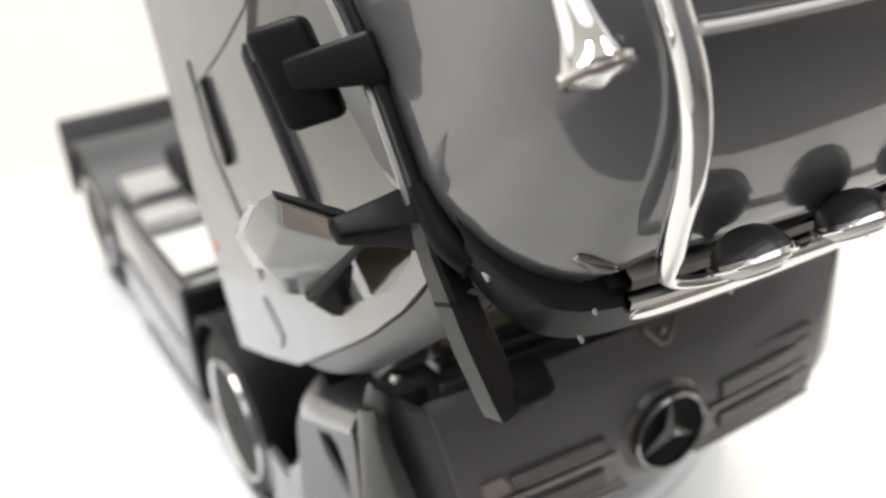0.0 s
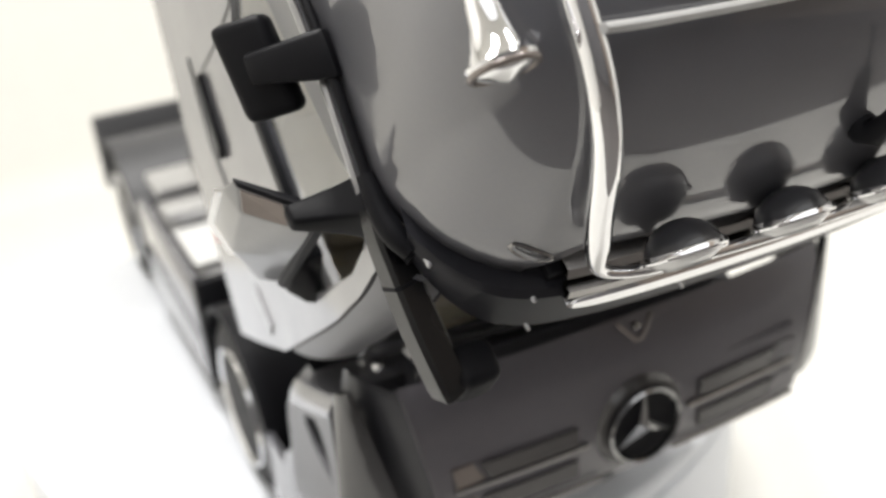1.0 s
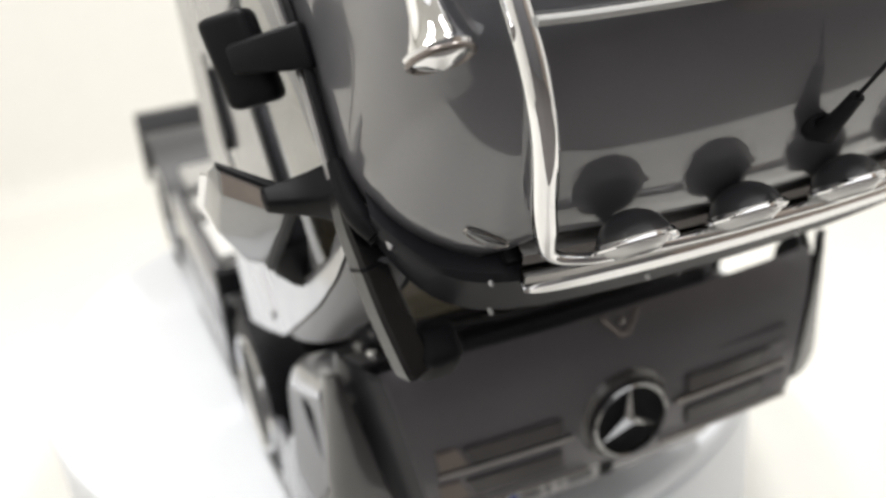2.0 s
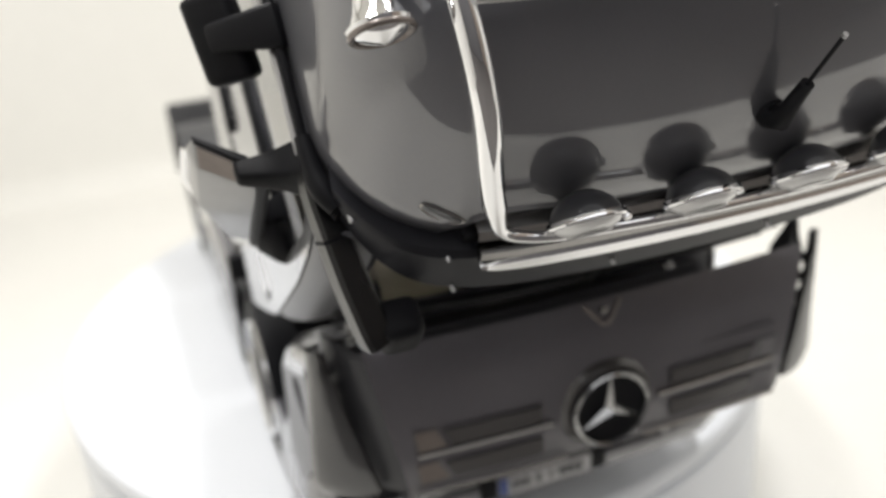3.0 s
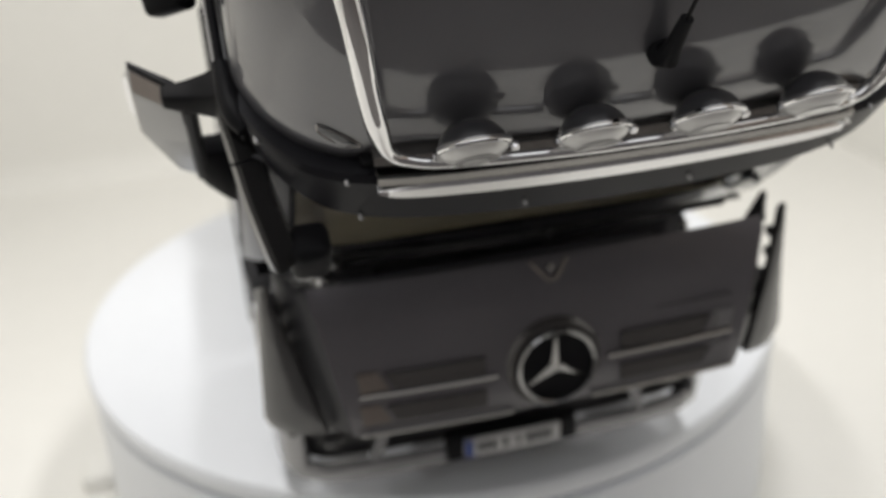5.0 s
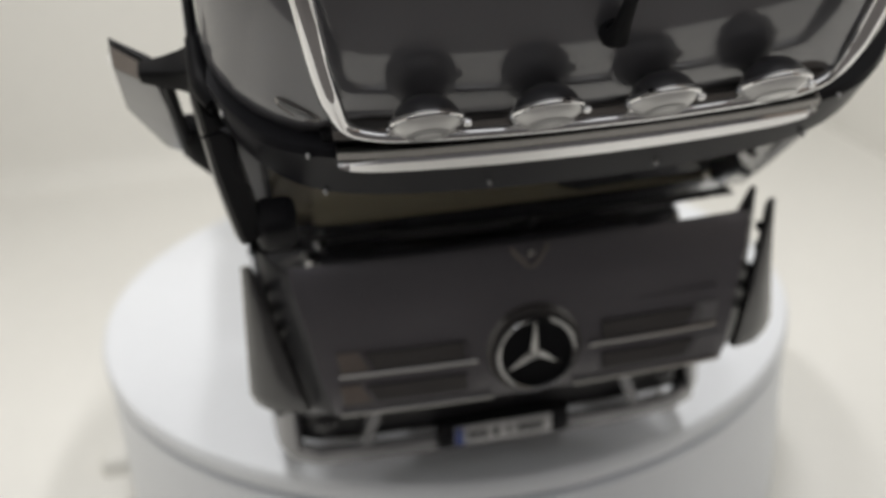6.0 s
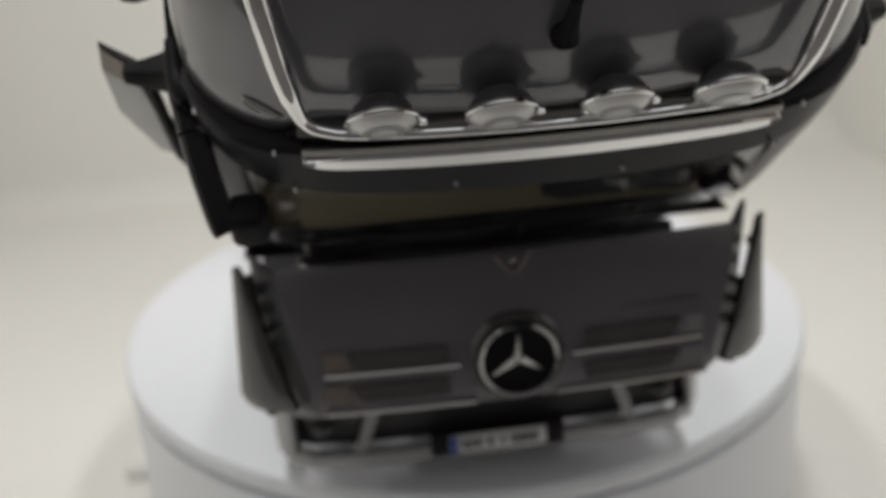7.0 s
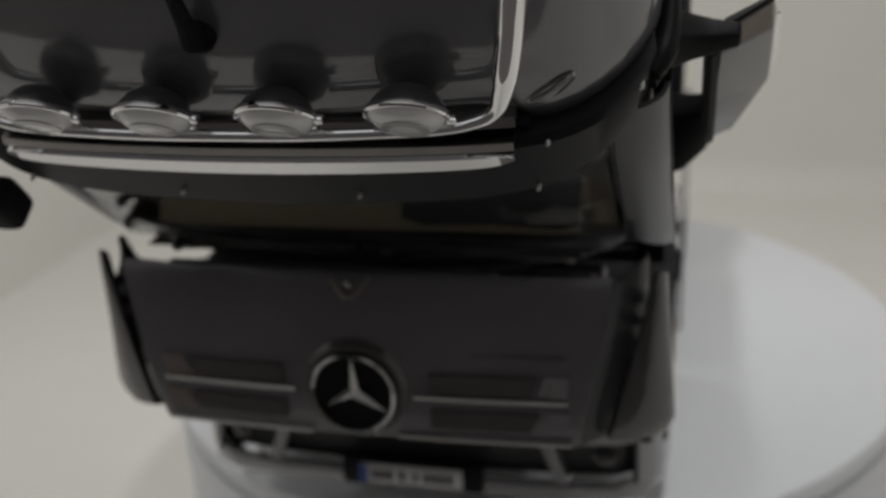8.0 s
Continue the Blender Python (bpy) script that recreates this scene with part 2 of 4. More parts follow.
# roof fairing, in slices going up
def fairing_row(w, bf, h, tuck=0.0, radius=0.034, crown=0.004, back=0.30):
    half = []
    for k in range(0, 7):
        half.append((-w, back + (bf + crown + radius - back) * k / 6, h))
    for k in range(1, 10):
        a = radians(90 * k / 9)
        half.append((-w + radius - radius * math.cos(a), bf + crown + radius - radius * math.sin(a), h))
    for k in range(1, 10):
        u = -1 + k / 10
        half.append(((w - radius) * u, bf + crown * u * u, h))
    row = half + [(0.0, bf, h)] + [(-x, b, z) for x, b, z in reversed(half)]
    return [(x, b + tuck * min(1.0, max(0.0, (0.0685 - abs(x)) / 0.010)), z) for x, b, z in row]


FAIRING = [(0.0952, 0.0960, 0.177, 0.006), (0.0955, 0.0850, 0.1852, 0.0085), (0.0955, 0.0806, 0.1895, 0.0062), (0.0955, 0.0799, 0.1950, 0.0014), (0.0954, 0.0804, 0.1990, 0.0002), (0.0953, 0.0815, 0.2040, -0.0003),
           (0.0950, 0.0828, 0.210, -0.0009), (0.0947, 0.0843, 0.220, -0.0006), (0.0940, 0.0864, 0.230, -0.0001), (0.0928, 0.0894, 0.239),
           (0.0905, 0.0932, 0.247), (0.0870, 0.0995, 0.254), (0.0815, 0.109, 0.261), (0.074, 0.125, 0.267), (0.062, 0.148, 0.271), (0.045, 0.175, 0.273)]
bm = loft([fairing_row(*p) for p in FAIRING])
top = [v for v in bm.verts if abs(v.co.z - 0.273) < 1e-6]
bm.faces.new(top)
part("roof", bm, PAINT, truck, "glossy dark grey high roof", CAB, 50)

# roof edge; the pale colour stands in for the glint along it
part("roof_lip", tube(smooth_path([(-0.0722, 0.1000, 0.2550), (-0.0600, 0.0993, 0.2547), (-0.0300, 0.0984, 0.2543), (0.0, 0.0982, 0.2542), (0.0300, 0.0984, 0.2543), (0.0600, 0.0993, 0.2547), (0.0722, 0.1000, 0.2550)], 4), 0.0010, 8), PALE, truck, "edge strip across the roof, its glint put into a pale colour", CAB)

# sides with a window opening each
SIDE = [(0.1060, 0.188), (0.1030, 0.176), (0.1060, 0.149), (0.1138, 0.115), (0.1310, 0.060), (0.147, 0.03), (0.164, 0.001), (0.2185, 0.030), (0.255, 0.058), (0.3, 0.09), (0.3, 0.15), (0.3, 0.2), (0.2, 0.2), (0.15, 0.199)]
HOLE = [(0.1130, 0.184), (0.1100, 0.172), (0.1108, 0.157), (0.1165, 0.139), (0.1232, 0.1205), (0.135, 0.1255), (0.15, 0.1335), (0.17, 0.1365), (0.185, 0.138), (0.196, 0.141), (0.199, 0.155), (0.198, 0.197), (0.165, 0.197), (0.135, 0.192)]
for flip in (False, True):
    fix = mirrored if flip else (lambda q: q)
    side = part("cab_side", fix(slab(SIDE, -0.0975, 0.004, HOLE)), PAINT, truck, "glossy dark grey cab side with a door", CAB)
    part("side_window", fix(slab(HOLE, -0.0962, 0.0012)), CLEAR, side, "clear reflecting side window", CAB).visible_shadow = False
    part("window_sill", fix(slab([(0.128, 0.1195), (0.15, 0.1285), (0.17, 0.132), (0.196, 0.136), (0.197, 0.1405), (0.17, 0.1368), (0.15, 0.1335), (0.130, 0.1235)], -0.0984, 0.003)), BLACK, side, "black sill under the window", CAB)
    part("door_handle", fix(slab([(0.1935, 0.0835), (0.196, 0.084), (0.2075, 0.0885), (0.2185, 0.0955), (0.218, 0.098), (0.207, 0.0935), (0.195, 0.0895)], -0.0995, 0.003)), BLACK, side, "black recessed door handle", CAB)
    part("door_seam", fix(tube([(-0.0974, 0.2245, 0.078), (-0.0974, 0.2235, 0.086), (-0.0974, 0.209, 0.124), (-0.0974, 0.2, 0.152), (-0.0974, 0.198, 0.197)], 0.00045, 6)), BLACK, side, "dark gap round the door", CAB)
    part("door_seam", fix(tube(smooth_path([(-0.0974, 0.1062, 0.1861), (-0.0974, 0.1034, 0.1794), (-0.0974, 0.1028, 0.1736), (-0.0974, 0.1040, 0.1602), (-0.0974, 0.1070, 0.1449), (-0.0974, 0.1122, 0.122), (-0.0974, 0.1274, 0.0705)], 4), 0.00045, 6)), BLACK, side, "dark gap round the door", CAB)
    # no fold here: a flat dark strip paints the crease's shade
    part("crease_shade", fix(slab([(0.232, 0.0885), (0.206, 0.0725), (0.178, 0.0708), (0.162, 0.0640), (0.162, 0.0612), (0.178, 0.0675), (0.206, 0.0690), (0.232, 0.0845)], -0.0981, 0.001)), DEFLECTOR, side, "flat dark strip that draws a crease's shade low on the door", CAB)
    part("step_slot", fix(slab([(0.141, 0.0515), (0.158, 0.0505), (0.158, 0.057), (0.142, 0.058)], -0.0982, 0.002)), COWL, side, "dark slot low in the door", CAB)
    part("drip_rail", fix(tube(smooth_path([(-0.0925, 0.0985, 0.186), (-0.0965, 0.108, 0.187), (-0.0972, 0.1225, 0.1935), (-0.0972, 0.157, 0.2025), (-0.0972, 0.22, 0.204), (-0.0972, 0.3, 0.204)]), [0.0024 - 0.0011 * min(k / 14, 1) for k in range(41)], 10)), ARMBLACK, side, "gloss black rail along the roof edge", CAB)
    part("corner_cap", fix(tube(smooth_path([(-0.0938, 0.0985, 0.1885), (-0.0955, 0.1030, 0.1888), (-0.0966, 0.1085, 0.1892), (-0.0972, 0.1180, 0.1915)], 4), [0.0020 + 0.0010 * math.sin(math.pi * k / 12) for k in range(13)], 12)), ARMBLACK, side, "black corner behind the visor end", CAB)
    part("bright_strip", fix(tube(smooth_path([(-0.0978, 0.112, 0.1815), (-0.0982, 0.1225, 0.1885), (-0.0982, 0.157, 0.1975), (-0.0982, 0.22, 0.1995), (-0.0982, 0.3, 0.1995)]), 0.0010, 6)), SATIN, side, "bright strip over the window", CAB)

part("rear_wall", box(-0.095, 0.095, 0.297, 0.301, 0.09, 0.262, 0.001), BLACK, truck, "dark rear wall of the cab", CAB)
part("cab_floor", loft([[(x, b, h) for b, h in ((0.118, 0.07), (0.135, 0.06), (0.165, 0.01), (0.23, 0.04), (0.3, 0.092))] for x in (-0.094, 0.094)]), BLACK, truck, "dark cab floor", CAB)

# windscreen, cowl and interior
def screen_row(h, w, b, n=16, bulge=0.004):
    return [(w * u, b + bulge * abs(u) ** 2.4, h) for u in [-1 + 2 * k / n for k in range(n + 1)]]


glass = part("windscreen", thick(loft([screen_row(0.094, 0.0865, 0.1060), screen_row(0.125, 0.087, 0.1010), screen_row(0.16, 0.0875, 0.0935), screen_row(0.19, 0.088, 0.0900)]), 0.0008), CLEAR, truck, "clear curved windscreen", CAB)
glass.visible_shadow = False
CORNER = [(0.0700, 0.1185), (0.1050, 0.1080), (0.1220, 0.1042), (0.1449, 0.0988), (0.1602, 0.0958), (0.1736, 0.0944), (0.1810, 0.0940)]
for s in (-1, 1):
    rows = []
    for k, (h, b) in enumerate(CORNER):
        cut, dip = (0.030, 0.0095) if k == 0 else (0.0, 0.0)
        row = [(s * 0.0835, b + 0.0012 - dip, h + cut), (s * 0.0845, b - dip, h + cut)]
        for a in range(0, 91, 10):
            f = 1 - a / 90
            row.append((s * (0.0862 + 0.0112 * math.sin(radians(a))), b + 0.0088 - 0.0088 * math.cos(radians(a)) - dip * f, h + cut * f))
        rows.append(row)
    part("corner_panel", thick(loft(rows), 0.0012), SATINGREY, truck, "dark grey rounded cab corner beside the windscreen", CAB)
    part("windscreen_seal", tube([(s * 0.0830, b + 0.0012, h) for h, b in CORNER[1:]], 0.0009, 8), BLACK, truck, "black seal beside the windscreen", CAB)


def cowl_row(f):
    row = []
    for k in range(25):
        u = -1 + k / 12
        low, high = 0.0785 + 0.006 * abs(u) ** 2 + 0.022 * abs(u) ** 9, 0.1045 + 0.004 * abs(u) ** 9
        row.append((0.0880 * u, 0.1055 + 0.004 * abs(u) ** 2.4 + 0.004 * (1 - f), low + (high - low) * f))
    return row


part("cowl", thick(loft([cowl_row(0), cowl_row(0.25), cowl_row(0.6), cowl_row(1)]), 0.0012), COWL, truck, "black cowl below the windscreen", CAB)
part("dashboard", loft([[(x, b, h) for b, h in ((0.1075, 0.1040), (0.112, 0.1065), (0.126, 0.1060), (0.134, 0.096), (0.135, 0.07))] for x in (-0.070, -0.03, 0.03, 0.070)]), TAN, truck, "tan moulded dashboard", CAB)
for s in (-1, 1):
    bm = slab([(0.1205, 0.127), (0.1245, 0.104), (0.1345, 0.072), (0.1500, 0.045), (0.2100, 0.055), (0.2100, 0.127)], -0.0930, 0.0025)
    part("door_lining", mirrored(bm) if s > 0 else bm, LINING, truck, "light grey door lining", CAB)
part("instrument_hood", loft([[(x, b, h + dh) for b, h in ((0.1090, 0.1045), (0.1110, 0.1100), (0.1160, 0.1135), (0.1260, 0.1125), (0.1300, 0.1050))] for x, dh in ((0.014, -0.004), (0.022, 0.0005), (0.045, 0.002), (0.064, 0.0005), (0.070, -0.003))]), DASH, truck, "dark instrument hood on the dashboard", CAB)
part("dash_screen", box(-0.012, 0.022, 0.124, 0.133, 0.1062, 0.109, 0.001), GLOSSBLACK, truck, "", CAB)
for x in (-0.048, 0.048):
    seat = part("seat", box(x - 0.026, x + 0.026, 0.155, 0.205, 0.07, 0.088, 0.006, 3), TAN, truck, "tan moulded seat", CAB)
    part("backrest", box(x - 0.025, x + 0.025, 0.2, 0.216, 0.08, 0.155, 0.007, 3), TAN, seat, "", CAB)
part("bunk", box(-0.09, 0.09, 0.222, 0.29, 0.095, 0.112, 0.005, 3), TAN, truck, "tan bunk behind the seats", CAB)
part("floor_mat", box(-0.088, 0.088, 0.136, 0.22, 0.058, 0.066), TAN, truck, "tan cab floor lining", CAB)
bm = turned([(0.0105, -0.0012), (0.0125, -0.0012), (0.0135, 0), (0.0125, 0.0012), (0.0105, 0.0012)], 28)
bmesh.ops.delete(bm, geom=[f for f in bm.faces if len(f.verts) > 4], context="FACES")
bm.transform(Matrix.Translation((0.046, 0.145, 0.108)) @ Matrix.Rotation(radians(35), 4, "X"))
part("steering_wheel", bm, BLACK, truck, "black steering wheel", CAB)
for x0, x1 in ((-0.068, -0.004), (0.006, 0.070)):
    arm = part("wiper", tube([(x0, 0.1035 + 0.003 * (x0 / 0.085) ** 2, 0.092), ((x0 + x1) / 2, 0.1015, 0.101), (x1, 0.1015 + 0.003 * (x1 / 0.085) ** 2, 0.0985)], 0.0011, 8), GLOSSBLACK, truck, "black windscreen wiper", CAB)
    part("blade", tube([(x0 - 0.004, 0.1035 + 0.003 * (x0 / 0.085) ** 2, 0.1), ((x0 + x1) / 2, 0.1005, 0.1045), (x1 + 0.004, 0.1005 + 0.003 * (x1 / 0.085) ** 2, 0.1035)], 0.0008, 6), RUBBER, arm, "", CAB)
    part("wiper_cap", tube([(x0, 0.1095, 0.090), (x0, 0.1045, 0.0925)], [0.0028, 0.0018], 12), SATIN, arm, "bright wiper pivot", CAB)

# sun visor: a bent band that wraps round the brow
def visor_line(x):
    u = abs(x) / 0.0946
    return 0.0775 + 0.0035 * u ** 2 + 0.0195 * u ** 10


def visor_low(x):
    u = abs(x) / 0.0946
    return 0.1615 + 0.010 * u ** 2.2 + 0.0138 * u ** 7


def visor_high(x):
    u = abs(x) / 0.0946
    return 0.1865 + 0.003 * u ** 2 + 0.0036 * u ** 7


xs = [0.0946 * math.sin(radians(90) * (-1 + 2 * k / 48)) for k in range(49)]
rows = [[(x, visor_line(x) + 0.0055, visor_low(x)) for x in xs], [(x, visor_line(x) + 0.0010, visor_low(x) + 0.0012) for x in xs],
        [(x, visor_line(x), visor_high(x) - 0.002) for x in xs], [(x, visor_line(x) + 0.0014, visor_high(x)) for x in xs],
        [(x * 0.99, visor_line(x) + 0.0085, visor_high(x) + 0.001) for x in xs], [(x * 0.985, visor_line(x) + 0.0085, visor_high(x) - 0.001) for x in xs],
        [(x * 0.985, visor_line(x) + 0.0035, visor_low(x) + 0.006) for x in xs]]
visor = part("sun_visor", loft(rows + [rows[0]]), VISOR, truck, "dark smoked sun visor with chrome strip", CAB, 35)
sx = [0.0648 * math.sin(radians(90) * (-1 + 2 * k / 40)) for k in range(41)]
strip = []
for f, dy in ((0.0, 0.0010), (0.03, -0.0018), (0.14, -0.0029), (0.5, -0.00265), (0.86, -0.0024), (1.0, -0.0014), (1.0, 0.0010)):
    row = []
    for x in sx:
        u = abs(x / 0.0648)
        low, high = 0.1808 + 0.0022 * u ** 2 + 0.0026 * u ** 18, 0.1862 + 0.0008 * u ** 2 - 0.0010 * u ** 16
        row.append((x, visor_line(x) + dy, low + (high - low) * f))
    strip.append(row)
part("chrome_strip", loft(strip + [strip[0]]), CHROME, visor, "broad chrome strip", CAB, 30)
strip = [[(x, visor_line(x) + dy, 0.1878 + 0.0006 * (x / 0.0648) ** 2 + dz) for x in sx] for dz, dy in ((-0.0009, 0.001), (-0.0009, -0.0016), (0.0013, -0.0010), (0.0013, 0.002))]
part("strip_rail", loft(strip + [strip[0]]), TRIM, visor, "dull rail above the chrome strip", CAB)
strip = [[(x * 1.01, visor_line(x) + dy, 0.1938 + dz) for x in sx] for dz, dy in ((-0.0012, 0.004), (-0.0012, 0.001), (0.0010, 0.0022), (0.0010, 0.006))]
part("slot_bar", loft(strip + [strip[0]]), TRIM, visor, "dull metal bar above the strip", CAB)
for x, h in ((-0.068, 0.1700), (-0.0238, 0.1685), (0.0238, 0.1685), (0.068, 0.1700), (-0.0719, 0.1868), (0.0719, 0.1868), (-0.0915, 0.1892), (0.0915, 0.1892)):
    big = 0.75 if abs(x) > 0.08 else 0.55
    b = visor_line(x)
    part("screw", tube([(x, b + 0.002, h), (x, b - 0.0004, h), (x, b - 0.0009, h)], [0.0011 * big, 0.0011 * big, 0.0006 * big], 12), SATIN, visor, "small bright screw", CAB)
for x in (-0.0655, 0.0655):
    part("bracket", box(x - 0.0025, x + 0.0025, 0.083, 0.095, 0.186, 0.1915, 0.0006), BLACK, visor, "", CAB)

# chrome light bar
LOOP = [(-0.066, 0.175, 0.272), (-0.0735, 0.14, 0.268), (-0.0745, 0.112, 0.2580), (-0.0728, 0.0960, 0.2485), (-0.0701, 0.0875, 0.2355), (-0.0674, 0.0822, 0.2185), (-0.0648, 0.0790, 0.2068), (-0.0625, 0.0778, 0.2016), (-0.0580, 0.0764, 0.1996),
        (-0.048, 0.0749, 0.1988), (-0.02, 0.0735, 0.1985), (0.0, 0.0733, 0.1985)]
LOOP = LOOP + [(-x, b, h) for x, b, h in reversed(LOOP[:-1])]
path = smooth_path(LOOP, 5)
part("light_bar", tube(path, [0.0014 + 0.0015 * min(1.0, max(0.0, (p.z - 0.1990) / 0.012)) for p in path], 14), CHROME, truck, "chrome tube light bar over the brow", CAB)
for x in (-0.0438, -0.0142, 0.0152, 0.0445):
    aim = Matrix.Translation((x, 0.0739 + 0.001 * abs(x / 0.044), 0.2040)) @ Matrix.Rotation(radians(90 + 20), 4, "X") @ Matrix.Scale(0.93, 4)
    bm = turned([(0.0006, -0.0074), (0.0030, -0.0071), (0.0055, -0.0059), (0.0075, -0.0041), (0.0088, -0.0020), (0.0094, 0.0), (0.0, 0.0)], 44)
    bm.transform(aim)
    lamp = part("spot_lamp", bm, BOWL, truck, "round spot lamp with black bowl and chrome rim", CAB)
    bm = turned([(0.0092, -0.0010), (0.0098, -0.0008), (0.0102, 0.0), (0.0103, 0.0005), (0.0100, 0.0010), (0.0095, 0.0011), (0.0090, 0.0008), (0.0089, 0.0)], 56)
    bm.transform(aim)
    part("bezel", bm, CHROME, lamp, "chrome rim", CAB)
    bm = turned([(0.0091, 0.0006), (0.0081, 0.0020), (0.0060, 0.0031), (0.0035, 0.0037), (0.001, 0.0039)], 36)
    bm.transform(aim)
    part("lens", bm, LENS, lamp, "frosted white lens", CAB)
    bm = turned([(0.0058, 0.00318), (0.0056, 0.0036), (0.0048, 0.0037), (0.0036, 0.00385), (0.0034, 0.0036)], 36)
    bmesh.ops.delete(bm, geom=[f for f in bm.faces if len(f.verts) > 4], context="FACES")
    bm.transform(aim)
    part("lens_ring", bm, LENSRING, lamp, "grey ring in the lens", CAB)
    part("bracket", tube([(x, 0.0785, 0.2060), (x, 0.0795, 0.2010), (x, 0.0790, 0.1960)], 0.0021, 10), BLACK, lamp, "", CAB)
    part("clip", box(x + 0.0088, x + 0.0108, 0.0728, 0.0748, 0.2030, 0.2050, 0.0005), CHROME, lamp, "small chrome clip", CAB)

# horn, antenna and marker lamps
prof = [(0.0064, 0.0), (0.0067, 0.0010), (0.0060, 0.0018), (0.0048, 0.0038), (0.0037, 0.0075), (0.0029, 0.013), (0.0024, 0.02), (0.0021, 0.05), (0.0020, 0.07)]
bm = turned(prof, 40)
bm.transform(Matrix.Translation((-0.0890, 0.1010, 0.2485)) @ Matrix.Rotation(radians(-72), 4, "X"))
horn = part("horn", bm, CHROME, truck, "chrome trumpet horn on the roof", CAB)
bm = turned([(0.0056, 0.0), (0.0052, -0.0006), (0.0036, -0.0014), (0.0016, -0.0022), (0.0004, -0.0026)], 32)
bm.transform(Matrix.Translation((-0.0890, 0.1010, 0.2485)) @ Matrix.Rotation(radians(-72), 4, "X"))
part("horn_ring", turned_ring(0.0061, 0.0007, -0.0003, Matrix.Translation((-0.0890, 0.1010, 0.2485)) @ Matrix.Rotation(radians(-72), 4, "X")), BRONZE_REFLECT, horn, "brownish ring inside the bell", CAB)
part("horn_cap", bm, CHROME, horn, "pointed chrome horn cap", CAB)
for b in (0.125, 0.16):
    part("horn_foot", tube([(-0.0890, b, 0.2485 + (b - 0.101) * 0.32), (-0.082, b, 0.2500)], 0.0018, 8), CHROME, horn, "", CAB)
ant = part("antenna", tube([(0.0012, 0.0865, 0.2195), (0.0012, 0.0822, 0.2205), (0.0012, 0.0805, 0.222), (0.0014, 0.0805, 0.2265), (0.0018, 0.0808, 0.2345)], [0.0036, 0.0036, 0.0030, 0.0020, 0.0016], 12), BLACK, truck, "short black roof antenna", CAB)
part("rod", tube([(0.0018, 0.0808, 0.234), (0.0024, 0.0812, 0.2495)], 0.0005, 8), BLACK, ant, "", CAB)
part("tip", tube([(0.0024, 0.0812, 0.2493), (0.0024, 0.0812, 0.2502)], 0.00065, 8), SATIN, ant, "bright tip", CAB)
for s in (-1, 1):
    path = [(s * 0.0762, 0.0893, 0.1998), (s * 0.0738, 0.0880, 0.1985), (s * 0.0708, 0.0868, 0.1968), (s * 0.0688, 0.0862, 0.1960)]
    mk = part("marker_lamp", tube(smooth_path(path, 4), [0.0015] * 13, 10, 0.8), CLEAR, truck, "small clear marker lamp in a dark frame", CAB)
    part("frame", tube(smooth_path([(s * 0.0775, 0.0890, 0.2010), (s * 0.0742, 0.0872, 0.2003), (s * 0.0700, 0.0855, 0.1980), (s * 0.0680, 0.0851, 0.1958), (s * 0.0708, 0.0858, 0.1951), (s * 0.0750, 0.0874, 0.1968), (s * 0.0778, 0.0890, 0.1992), (s * 0.0775, 0.0890, 0.2010)], 4), 0.0005, 6), TRIM, mk, "dull chrome frame", CAB)

